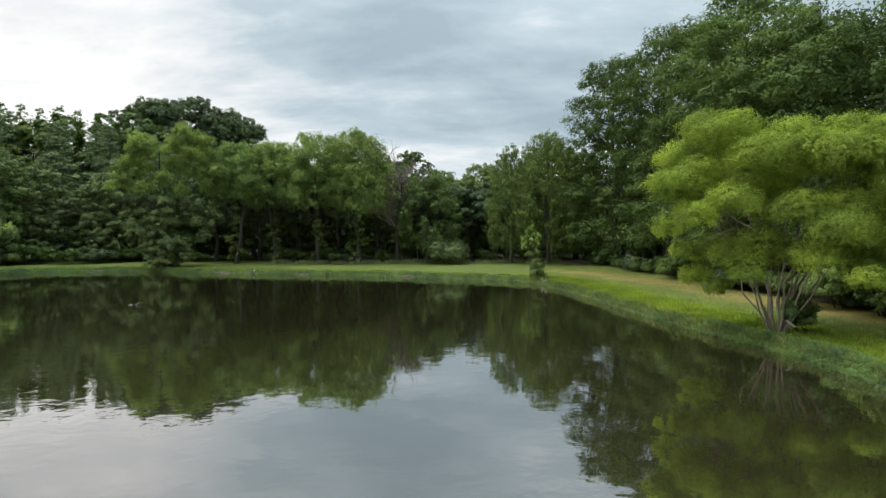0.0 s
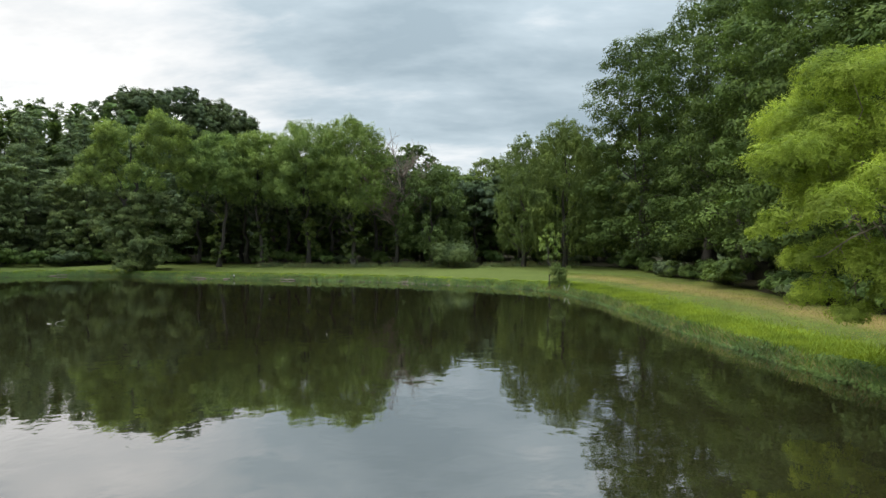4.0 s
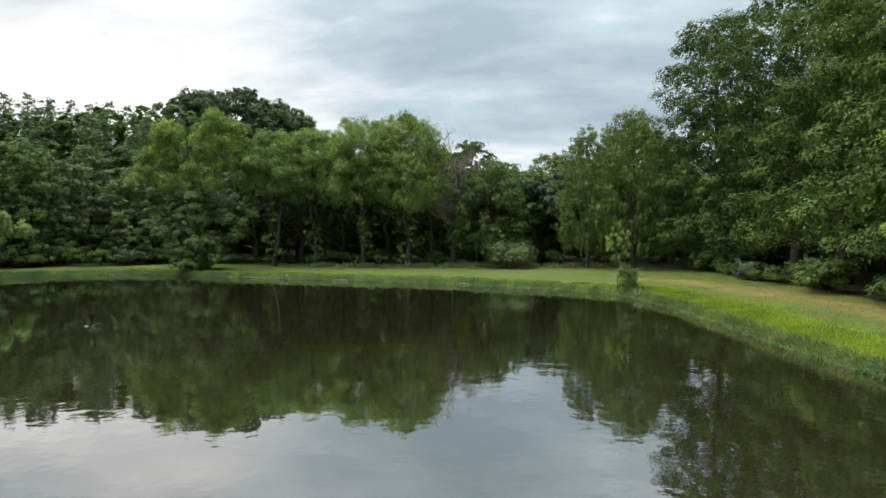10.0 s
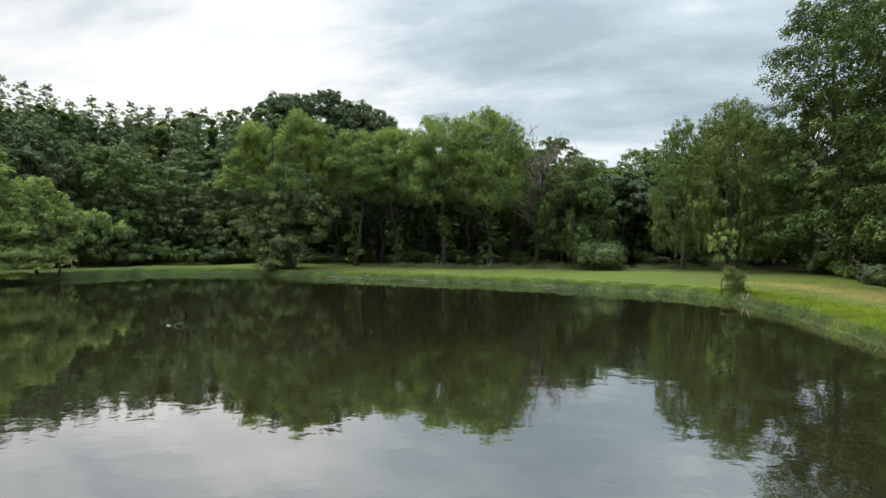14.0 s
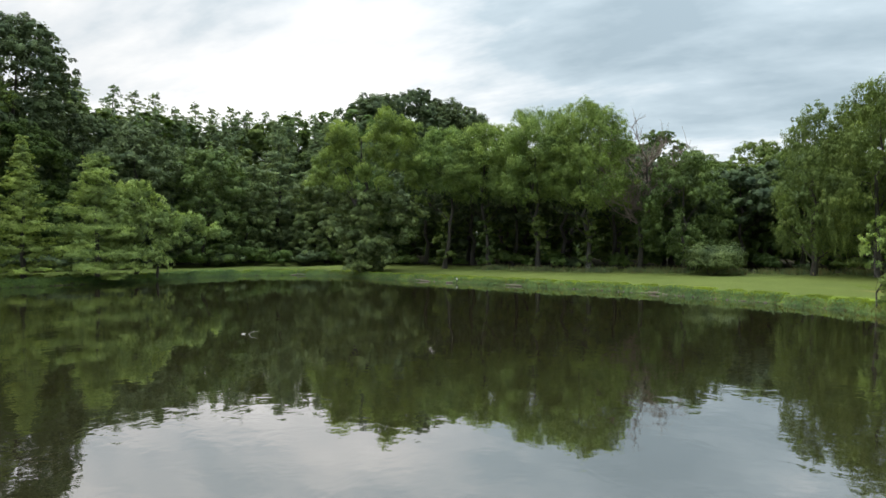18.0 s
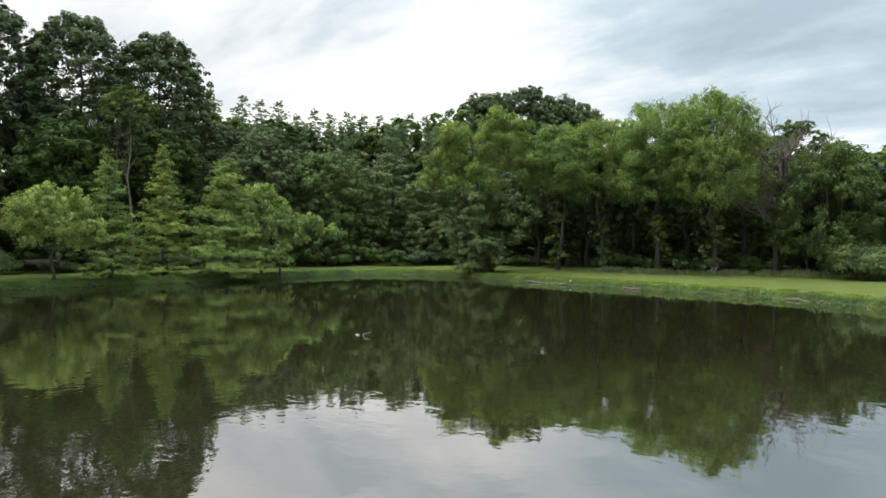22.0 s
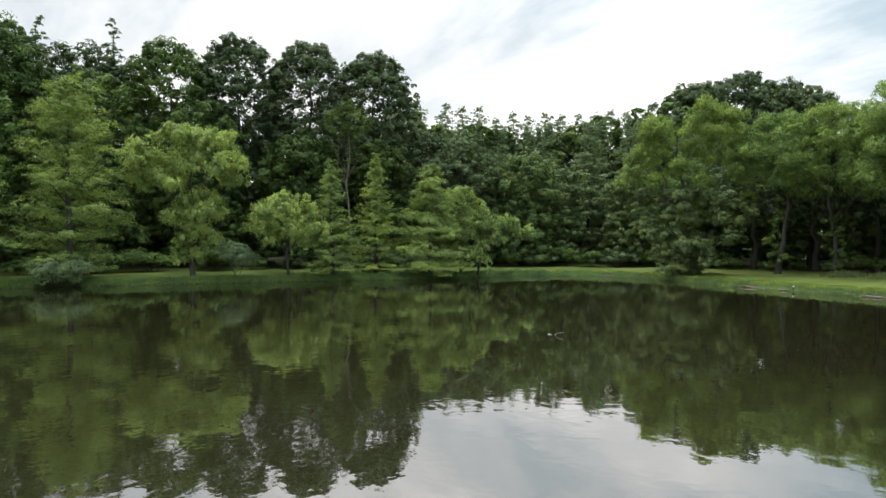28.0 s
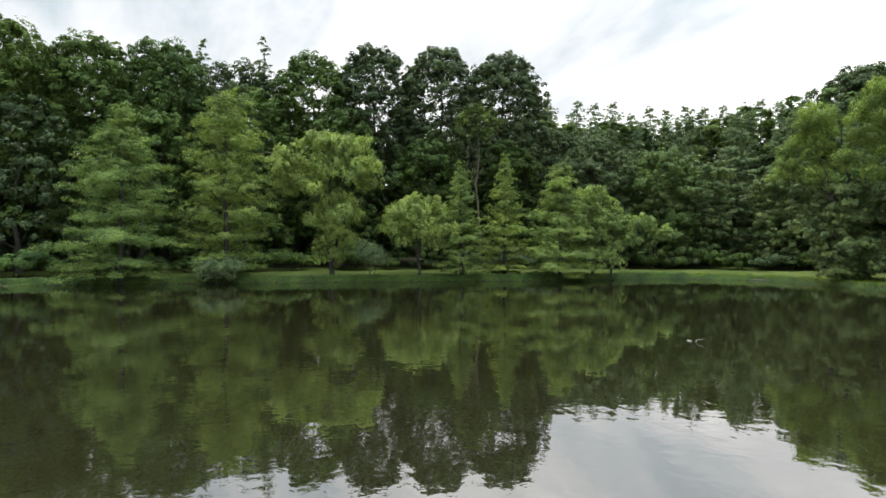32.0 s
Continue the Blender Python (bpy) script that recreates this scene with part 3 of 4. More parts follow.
# the row of willows along the back of the lawn
for x, y, h, w, low, n, seed in ((-32.2, 83.0, 18.8, 10.0, 9.4, 84000, 31), (-26.4, 84.0, 18.8, 11.5, 9.0, 90000, 32), (-19.6, 83.0, 20.0, 12.5, 8.6, 96000, 33), (-13.0, 81.5, 20.6, 11.6, 7.6, 96000, 34)):
    row = willow(x, y, h, w, low, n, lean=(_r.uniform(-2.2, 2.2), 0.5), label="tall willow with a soft green crown and ivy on its trunk", seed=seed, group="row of willows behind the lawn", strands=0.0, lobe=0.21, drop=0.5, size=0.2, slim=0.42)
    _p, _o = lobed(_r, [(_r.normal(0, 0.5), _r.normal(0, 0.5), z, _r.uniform(0.4, 0.9), 1.3) for z in np.arange(0.8, 8.5, 0.7)], 2400)
    _a, _b = orient(_r, len(_p), _o, 0.34, 0.6, 0.4)
    leaf_object("ivy", _p, _a, _b, MAPLE, row, out=_o)
willow(-2.4, 83.0, 13.4, 10.5, 1.6, 44000, "low round willow hanging to the weeds beside the lawn", 36, lobe=0.2, strands=0.0, mat=WILLOW_DEEP, size=0.28, slim=0.45)
willow(15.2, 77.5, 18.8, 11.0, 2.4, 96000, "large weeping willow with long hanging strands", 37, strands=0.3, lobe=0.17, tall=1.5, mat=WILLOW_DEEP, drop=0.9, size=0.2, slim=0.4)
willow(10.0, 79.0, 17.4, 7.5, 2.4, 50000, "narrow weeping willow beside the large one", 38, strands=0.3, lobe=0.22, tall=1.5, mat=WILLOW_DEEP, drop=0.9, size=0.2, slim=0.4)
# the young tree at the corner of the pond
willow(9.2, 52.8, 5.9, 2.0, 2.6, 1100, "slender young willow with a thin pale crown at the pond corner", 39, mat=WILLOW, size=0.2, lobe=0.22, strands=0.3, girth=0.05)


# the near willow with many stems
def near_willow(x, y, seed):
    rng = np.random.default_rng(seed)
    root = thing("willow_tree", x, y, "bright yellow-green willow fanning from many stems at the bank", "willow tree")
    lobes = leaning([(-4.4, 8.6, 1.4), (-3.2, 10.0, 1.4), (-1.8, 9.9, 1.4), (0.6, 9.3, 1.5), (2.8, 9.1, 1.5), (4.6, 9.1, 1.5), (6.2, 8.6, 1.5), (-5.2, 7.2, 1.0), (-4.8, 5.2, 0.9), (-3.6, 6.0, 1.2), (-2.8, 8.2, 1.5), (-4.0, 7.2, 1.3),
                     (-0.6, 8.2, 1.9), (2.2, 8.0, 1.9), (4.8, 7.6, 1.8), (-2.2, 6.2, 1.7), (0.4, 6.0, 1.8), (3.0, 5.8, 1.8), (5.4, 5.4, 1.5), (-3.6, 2.8, 0.9), (-2.6, 4.0, 1.3), (7.0, 7.8, 1.5), (2.2, 4.0, 1.4), (4.6, 3.8, 1.2), (-0.6, 4.3, 1.4), (6.6, 5.8, 1.2), (-1.4, 3.4, 1.1), (1.0, 3.6, 1.2), (3.4, 3.2, 1.1), (-4.0, 3.8, 0.9), (-2.6, 2.2, 0.7)],
                    -24, rng, 3.8, 0.72)
    lobes = [(0.95 * u, 0.95 * v, 0.95 * z, 0.95 * r, q) for u, v, z, r, q in lobes]
    c24, s24 = math.cos(radians(-24)), math.sin(radians(-24))
    for k in range(16):
        across, deep = -3.4 + 7.2 * (k + rng.uniform(-0.3, 0.3)) / 15, rng.uniform(-1.8, 1.8)
        end = (across * c24 - deep * s24, across * s24 + deep * c24, rng.uniform(6.0, 8.6) - 0.28 * abs(across))
        base = (end[0] * 0.06, end[1] * 0.06, -0.2)
        stem = tubes("stem", [(limb_line(rng, base, end, sag=0.1, bend=0.018, k=8), 0.05 * np.linspace(1.35, 0.2, 8) * rng.uniform(0.6, 1.25))], PALE_BARK, root, 7)
        for rep in range(4):
            t0 = np.array(base) + (np.array(end) - base) * rng.uniform(0.45, 0.9)
            l = lobes[rng.integers(0, len(lobes))]
            if np.linalg.norm(np.array(l[:3]) - t0) < 4.5:
                tubes("branch", [(limb_line(rng, t0, l[:3]), 0.04 * np.linspace(1, 0.2, 6))], PALE_BARK, stem, 5)
    tubes("dead_branch", [(limb_line(rng, (0.6, -1.6, 5.0), (1.6, -2.0, 5.15), bend=0.06), 0.03 * np.linspace(1, 0.4, 6))], BLEACHED, root, 5)
    tubes("broken_stub", [(limb_line(rng, (0.05, -0.75, 0.75), (0.4, -0.8, 0.45), k=3), np.array([0.05, 0.06, 0.05]))], BLEACHED, root, 5)
    p, out = lobed(rng, lobes, 330000, puff=0.27, per=30, under=0.4, tall=1.0, least=0.16, most=0.5)
    a, b = orient(rng, len(p), out, 0.14, 0.28, 0.1)
    leaf_object("crown", p, a, b, WILLOW_LIGHT, root, out=out, round_off=0.75)
    return root


near_willow(15.1, 15.4, 41)

# trees along the west bank
tiered(-77.6, 7.6, 18.4, 16.0, 0.8, 84000, CYPRESS, "broad pale green bald cypress reaching down to the water", 51, tiers=15, power=0.8, thick=0.5, size=0.21, slim=0.42, spread=0.17, whorl=7, rise=0.34, droop=0.16, bare=0.3)
tiered(-76.4, 18.4, 20.2, 11.6, 0.9, 70000, CYPRESS, "tall narrow bald cypress with a pale tip", 52, tiers=18, power=0.55, thick=0.6, size=0.21, slim=0.42, spread=0.17, whorl=7, rise=0.75, droop=0.16, bare=0.3)
willow(-72.0, 29.6, 17.2, 14.5, 5.0, 64000, "spreading willow with round yellow-green heads on the bank", 53, mat=WILLOW_PALE, strands=0.0, size=0.27, slim=0.45,
       lobes=leaning([(-6.0, 12.4, 1.9), (-4.6, 14.2, 1.9), (-2.2, 15.6, 1.7), (0.4, 15.4, 1.9), (3.0, 15.2, 1.9), (4.6, 13.4, 1.7), (-3.6, 11.8, 2.1), (-0.6, 13.0, 2.3), (2.4, 12.2, 2.0), (-5.4, 10.4, 1.5),
                      (-1.8, 10.2, 1.8), (4.2, 11.0, 1.5), (0.0, 8.0, 2.2), (-1.6, 6.8, 1.9), (1.8, 7.2, 1.9), (0.2, 5.2, 1.7), (-1.2, 4.0, 1.2), (0.6, 3.2, 1.5), (-1.6, 2.6, 1.2), (1.8, 4.2, 1.5), (0.2, 1.8, 1.3)], 62, _r, 3.0))
willow(-68.2, 39.0, 9.6, 9.0, 3.6, 32000, "small round willow on the west bank", 55, lobe=0.22, strands=0.0, mat=WILLOW_PALE, size=0.27, slim=0.45)
tiered(-65.8, 43.4, 13.0, 7.6, 0.6, 40000, CYPRESS, "slim conical cypress on the bank", 56, tiers=16, power=1.0, thick=0.5, size=0.21, slim=0.42, spread=0.17, whorl=7, rise=0.34, droop=0.16, bare=0.3, group="slim cypresses on the bank")
tiered(-65.0, 49.0, 14.0, 7.6, 0.6, 40000, CYPRESS, "slim conical cypress on the bank", 57, tiers=16, power=1.0, thick=0.5, size=0.21, slim=0.42, spread=0.17, whorl=7, rise=0.34, droop=0.16, bare=0.3, group="slim cypresses on the bank")
tiered(-60.5, 53.9, 13.1, 12.0, 0.7, 60000, CYPRESS, "wide cypress leaning over the water", 58, tiers=14, power=0.9, thick=0.5, size=0.21, slim=0.42, spread=0.17, whorl=7, rise=0.34, droop=0.16, bare=0.3)
willow(-59.6, 58.0, 11.0, 7.5, 1.0, 24000, "bushy willow crowded against the wide cypress", 60, lobe=0.22, strands=0.0, mat=WILLOW_PALE, size=0.27, slim=0.45)
willow(-58.8, 60.0, 8.3, 11.5, 4.0, 26000, "low willow limb reaching out over the lawn", 59, mat=WILLOW_PALE, strands=0.0, size=0.27, slim=0.45,
       lobes=leaning([(-3.5, 6.6, 1.6), (-1.6, 7.0, 1.4), (0.6, 6.4, 1.5), (2.6, 6.4, 1.3), (4.2, 6.8, 1.2), (5.6, 5.6, 1.2), (6.8, 5.0, 1.0), (2.0, 5.0, 1.2), (-2.4, 4.8, 1.4)], 62, _r, 2.2), lean=(1, 1.5))


# a dead tree among the willows
def dead_tree(x, y, h, label, seed):
    rng = np.random.default_rng(seed)
    root = thing("dead_tree", x, y, label, "tree")
    line = limb_line(rng, (0, 0, -0.3), (0.9, 0.3, h * 0.7), bend=0.03, k=8)
    tubes("trunk", [(line, 0.26 * np.linspace(1.2, 0.4, 8))], BARK, root, 8)
    for k in range(24):
        start = line[rng.integers(3, 8)]
        a = rng.uniform(0, 2 * math.pi)
        ln = rng.uniform(3.0, 6.5)
        end = start + np.array([math.cos(a) * ln * 0.85, math.sin(a) * ln * 0.85, ln * rng.uniform(0.35, 1.0)])
        end[2] = min(end[2], h)
        main = limb_line(rng, start, end, bend=0.06)
        bough = tubes("branch", [(main, 0.1 * np.linspace(1, 0.2, 6))], DEAD_WOOD, root, 5)
        twigs = []
        for j in range(54):
            s = main[rng.integers(1, 6)]
            tip = s + rng.normal(0, 0.85, 3) + (0, 0, 0.8)
            twigs.append((limb_line(rng, s, tip, bend=0.1, k=3), np.array([0.028, 0.02, 0.012])))
        tubes("twig_spray", twigs, DEAD_WOOD, bough, 3)
    return root


dead_tree(-7.4, 82.6, 17.6, "dead leafless tree with reddish-grey twigs between the willows", 42)

# ---- woods behind ----
def dome_top(seed, h, w):
    """Lobes packed over one closed, rounded crown."""
    rng = np.random.default_rng(seed)
    d = unit(rng.normal(0, 1, (90, 3)) + np.array([0, 0, 0.5]))
    r = rng.uniform(1.3, 2.3, 90)
    reach = np.array([w * 0.5, w * 0.5, h * 0.34]) - 1.7
    c = d * reach + np.array([0, 0, h * 0.66])
    out = [(x, y, min(z, h - q), q, 1.1) for (x, y, z), q in zip(c, r)]
    c = unit(rng.normal(0, 1, (60, 3)) + np.array([0, 0, 0.5])) * reach * 0.72 + np.array([0, 0, h * 0.66])
    out += [(x, y, z, q, 1.1) for (x, y, z), q in zip(c, rng.uniform(1.8, 2.6, 60))]
    return out + [(0.0, 0.0, h * 0.62, w * 0.4, 0.9)]


for x, y, h, w, low, n, mat, seed in ((-63.6, 121, 33.8, 20, 10, 56000, DARK_OAK, 61), (-56.0, 124, 34.9, 22, 10, 60000, DARK_OAK, 62), (-48.4, 127, 32.4, 19, 10, 52000, DARK_OAK, 63)):
    broadleaf(x, y, h, w, low, n, mat, "very tall dark oak rising above the willows", seed, group="tall dark oaks", size=0.46,
              lobes=dome_top(seed, h, w))
for x, y, h, w, low, n, mat, seed in ((-6.6, 114, 22.0, 11, 4, 26000, OAK, 64), (-12.5, 113, 19.0, 12, 4, 19000, MAPLE, 74), (13, 106, 17.5, 11, 3, 17000, MAPLE, 75), (-0.5, 116, 18.0, 12, 4, 19000, MAPLE, 65), (8.2, 112, 19.0, 12, 4, 20000, MAPLE, 66), (2.6, 102, 14.5, 11, 1, 19000, MAPLE, 67), (-30, 104, 20.4, 13, 5, 20000, MAPLE, 68),
                                      (-20, 106, 20.6, 13, 5, 20000, MAPLE, 69), (-12, 108, 20.2, 12, 5, 17000, OAK, 70), (17, 98, 18.2, 13, 2, 20000, OAK, 71), (8, 95, 13.5, 11, 1, 17000, OAK, 72), (-4, 94, 12.5, 10, 1, 17000, OAK, 73)):
    broadleaf(x, y, h, w, low, n, mat, "green broadleaf tree deep in the woods", seed, size=0.38, group="trees of the north wood", limbs=4)

# added trees, mostly hidden by the willow row, that keep light off the understory
for k, (x, tall) in enumerate(((-38, 16.5), (-31, 17), (-25, 16.5), (-18, 17), (-11, 16), (-4, 13.5), (4, 12), (11, 13.5))):
    broadleaf(x, 90.5 + (k % 3), tall + 1, 12, 5.5, 11000, DARK_OAK, "dark tree added behind the willows to shade the growth below", 170 + k, size=0.6, group="trees behind the willow row", limbs=2)

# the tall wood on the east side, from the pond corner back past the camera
EAST = ((23.6, 72.5, 29.6, 13.5, 1.2, 60000, SHADE_TONED_OAK), (28.0, 63.5, 30.4, 15.5, 1.0, 50000, SHADE_TONED_OAK), (27.8, 54.5, 28.5, 15, 0.8, 50000, SHADE_TONED_OAK), (28.4, 45.5, 27.6, 15, 1.7, 70000, OAK), (28.0, 36.5, 22.2, 15, 1.7, 72000, SHADE_TONED_OAK),
        (29.0, 27.0, 20.6, 15, 0.6, 38000, SHADE_TONED_OAK), (30.0, 17.0, 21.0, 15, 0.6, 18000, SHADE_TONED_OAK), (31.0, 7.0, 22.0, 15, 0.6, 12000, SHADE_TONED_OAK))
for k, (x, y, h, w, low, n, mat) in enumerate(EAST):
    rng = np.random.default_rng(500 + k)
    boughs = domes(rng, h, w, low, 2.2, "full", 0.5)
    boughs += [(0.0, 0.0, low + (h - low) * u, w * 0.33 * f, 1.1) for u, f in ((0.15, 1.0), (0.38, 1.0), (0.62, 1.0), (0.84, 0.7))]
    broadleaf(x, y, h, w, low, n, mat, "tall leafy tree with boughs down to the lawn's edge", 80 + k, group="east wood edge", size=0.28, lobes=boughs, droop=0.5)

# the west wood behind the cypresses
WEST = ((-97, -6, 32.8, 15, 4, 42000, OAK), (-97, 4, 31.5, 15, 3, 42000, OAK), (-97.5, 13, 32.4, 15, 3, 42000, OAK), (-96, 34, 32.4, 15, 4, 42000, OAK), (-93, 43, 34.2, 14, 5, 46000, DARK_OAK),
        (-88, 52, 34.2, 14, 5, 46000, DARK_OAK), (-83, 60.5, 32.9, 14, 5, 46000, DARK_OAK), (-90, 23, 25, 13, 1, 14000, OAK), (-88, 36, 23, 12, 1, 13000, OAK), (-89, 10, 22, 13, 1, 13000, OAK), (-91, -3, 21, 13, 1, 12000, DARK_OAK), (-100, 23.5, 31.0, 15, 3, 32000, DARK_OAK))
for k, (x, y, h, w, low, n, mat) in enumerate(WEST):
    broadleaf(x, y, h, w, low, int(n * 1.45), mat, "tall dark oak of the western wood", 100 + k, group="west wood", size=0.4, profile="full", lobe=0.17, limbs=6, wide=0.42)
for k, (x, y, h, w, mat) in enumerate(((-67, 77, 17.4, 12, MAPLE), (-73, 70, 19.0, 13, DARK_OAK), (-66, 84, 16.0, 11, IVY), (-79, 76, 22, 13, DARK_OAK), (-83, 70, 22.5, 12, DARK_OAK), (-79, 58, 19, 12, SHADE_TONED_OAK), (-81, 47, 19, 12, SHADE_TONED_OAK), (-55, 90, 15, 11, IVY), (-47, 92, 14, 11, OAK))):
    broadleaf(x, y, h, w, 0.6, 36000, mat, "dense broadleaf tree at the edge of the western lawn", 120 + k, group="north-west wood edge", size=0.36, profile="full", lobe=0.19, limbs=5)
PINES = ((-77, 95, 25.6, 10), (-68.5, 95, 24.2, 11), (-62.5, 98.5, 24.8, 11), (-84, 84, 25.2, 11), (-88, 92, 26.0, 10), (-73, 88, 23.0, 12), (-58, 95, 23, 12), (-52, 99, 22, 12), (-64, 90, 23, 12), (-98, 18, 32.8, 13), (-97, 27, 33.2, 13), (-91, 75, 26.5, 11), (-95, 84, 27, 11))
made_pines = []
for k, (x, y, h, w) in enumerate(PINES):
    made_pines.append(tiered(x, y, h, w, 1.0, 23000, PINE, "dark blue-green white pine with layered boughs", 140 + k, name="pine_tree", category="pine tree", tiers=15, rise=0.2, droop=0.14, size=0.42, slim=0.32,
                              power=0.88, spread=0.2, bare=0.25, group="pines", whorl=7, thick=0.2))
for k, (x, y, h) in enumerate(((-72, 103, 26), (-66, 107, 25.5), (-80, 101, 27), (-60, 109, 26), (-86, 99, 26.5), (-92, 99, 27), (-54, 109, 25), (-76, 109, 28), (-97, 92, 27), (-69, 100, 24.5), (-63, 103, 25), (-50, 106, 23), (-84, 78, 23), (-78, 84, 23), (-88, 68, 24))):
    f = h / PINES[k % 9][2]
    copy_thing(made_pines[k % 9], Matrix.LocRotScale((x, y, at(x, y) - 0.05), Euler((0, 0, 1.7 * k)), (f, f, f)))
# the far row of the same pines, over the tops of the nearer ones
far_pine = tiered(-100, 127, 34.5, 15, 6.0, 16000, PINE, "tall far pine rising over the nearer ones", 159, name="pine_tree", category="pine tree", tiers=26, rise=0.2, droop=0.14,
                  size=0.6, slim=0.22, power=0.66, spread=0.16, bare=0.2, group="pines", whorl=7, thick=0.2)
for k, (x, y, h) in enumerate(((-84, 138, 34), (-91, 134, 35), (-97, 129, 34.5), (-103, 124, 35), (-109, 119, 35.5), (-115, 113, 37), (-121, 107, 38), (-77, 143, 34.5), (-125, 101, 39), (-129, 96, 39), (-133.5, 89, 39), (-137.6, 82, 39.5), (-118, 110, 37), (-94, 131, 34), (-106, 121, 34.5), (-112, 116, 34), (-88, 136, 34.5))):
    f = h / 34.5
    copy_thing(far_pine, Matrix.LocRotScale((x, y, at(x, y) - 0.05), Euler((0, 0, 1.7 * k)), (f, f, f)))
broadleaf(-75.6, 51.6, 23.0, 6.5, 17.5, 5000, MAPLE, "slim pale-barked tree with a thin crown", 160, bark=PALE_BARK, size=0.34, girth=0.16)

# deeper rows of the same woods
def deep_rows():
    rng = np.random.default_rng(77)
    made = []
    for k in range(4):
        w = (13, 12, 14, 13)[k]
        ob = broadleaf(-116 + 3 * k, -30 - 9 * k, 24, w, 0.4, 4600, (OAK, DARK_OAK, OAK, MAPLE)[k], "full-crowned tree in the depth of the woods", 200 + k, size=1.2, profile="full", lobe=0.18, limbs=2,
                       group="deep woods")
        made.append(ob)
    spots = []
    for row, (x0, y0, x1, y1, step_m, h0, h1) in enumerate((
            (-46, 97, 24, 95, 4.6, 11, 14.5), (-50, 113, 30, 110, 7.5, 14, 17), (-56, 134, 34, 128, 9, 15, 18), (-106, -20, -104, 34, 6.5, 27, 31), (-104, 38, -93, 72, 6, 22, 26), (-113, -26, -110, 30, 9.5, 25, 30), (-113, 36, -108, 78, 9, 18, 22),
            (-100, 96, -60, 112, 6, 25, 28.5), (-98, 66, -92, 96, 6, 25, 28), (-70, 106, -45, 116, 8, 20, 24), (33, -30, 35, 40, 9, 16, 18), (34, 44, 35, 84, 9, 22, 25), (43, -30, 44, 40, 11, 15, 18), (44, 44, 44, 90, 11, 22, 26), (26, 84, 40, 92, 8, 20, 23), (20, 88, 30, 104, 8, 17, 20),
            (-90, -66, 30, -66, 11, 18, 24), (24, -52, 30, -4, 9, 20, 24), (-98, -62, -94, -16, 9, 24, 29))):
        ln = math.hypot(x1 - x0, y1 - y0)
        for j in range(int(ln / step_m) + 1):
            s = j * step_m / ln
            spots.append((x0 + (x1 - x0) * s + rng.normal(0, 1.2), y0 + (y1 - y0) * s + rng.normal(0, 1.2), rng.uniform(h0, h1)))
    for x, y, h in spots:
        f = h / 24
        g = max(f, 0.75) * rng.uniform(0.9, 1.1)
        copy_thing(made[rng.integers(0, 4)], Matrix.LocRotScale((x, y, at(x, y) - 0.05), Euler((0, 0, rng.uniform(0, 6.28))), (g, g, f)))


deep_rows()

# ---- far woods that close the view ----
def far_woods(seed, n):
    rng = np.random.default_rng(seed)
    line = rounded([(52, -70), (54, 0), (52, 92), (36, 124), (0, 142), (-50, 150), (-100, 128), (-124, 90), (-126, 20), (-124, -60), (-80, -86), (0, -86)], 10)
    a, b = line, np.roll(line, -1, 0)
    seg = np.linalg.norm(b - a, axis=1)
    k = rng.choice(len(a), n, p=seg / seg.sum())
    xy = a[k] + (b - a)[k] * rng.uniform(0, 1, (n, 1)) + rng.normal(0, 2.2, (n, 2))
    top = 15.5 + 2.5 * np.sin(xy[:, 0] * 0.31 + xy[:, 1] * 0.23) + 1.5 * np.sin(xy[:, 0] * 0.83 - xy[:, 1] * 0.71)
    z = ground_height(xy) + top * rng.uniform(0, 1, n)
    inward = unit(np.array([-36, 28]) - xy)
    a1, b1 = orient(rng, n, np.c_[inward, np.full(n, 0.2)], 1.7, 0.7, 0.2)
    return tagged(leaf_object("far_woods", np.c_[xy, z], a1, b1, DARK_OAK), "dark green woods closing the view all round", "woods", kind="stuff")


far_woods(600, 100000)

# ---- shrubs and low growth ----
shrub(0.4, 78.0, 3.1, 6.2, 16000, IVY, "rounded grey-green shrub at the back of the lawn", 301, count=16, size=0.2)
shrub(-73.0, 17.2, 3.2, 5.2, 7000, SILVER, "low silvery shrub hanging over the water", 302)
shrub(-69.7, 33.4, 4.4, 5.0, 7000, SILVER, "silvery shrub under the spreading willow", 303)
shrub(16.3, 15.3, 1.6, 2.0, 3500, MAPLE, "dark leafy shrub at the foot of the near willow", 304, size=0.2)
for x, y, h, w, seed in ((22.2, 21.8, 2.6, 3.6, 321), (22.3, 18.6, 3.2, 4.0, 322), (22.1, 15.2, 3.0, 4.0, 323), (22.4, 11.8, 3.2, 4.0, 324)):
    shrub(x, y, h, w, 9000, WILLOW, "light green bush at the edge of the east wood", seed, group="bright bushes", size=0.2)
shrub(9.9, 51.6, 2.3, 2.1, 6500, WILLOW_DEEP, "feathery dark shrub at the foot of the young willow", 306, size=0.14, slim=0.3, count=26, low=0.08)
shrub(-16.8, 81.0, 2.0, 2.2, 1500, WEED, "small weedy shrub under the willows", 305)


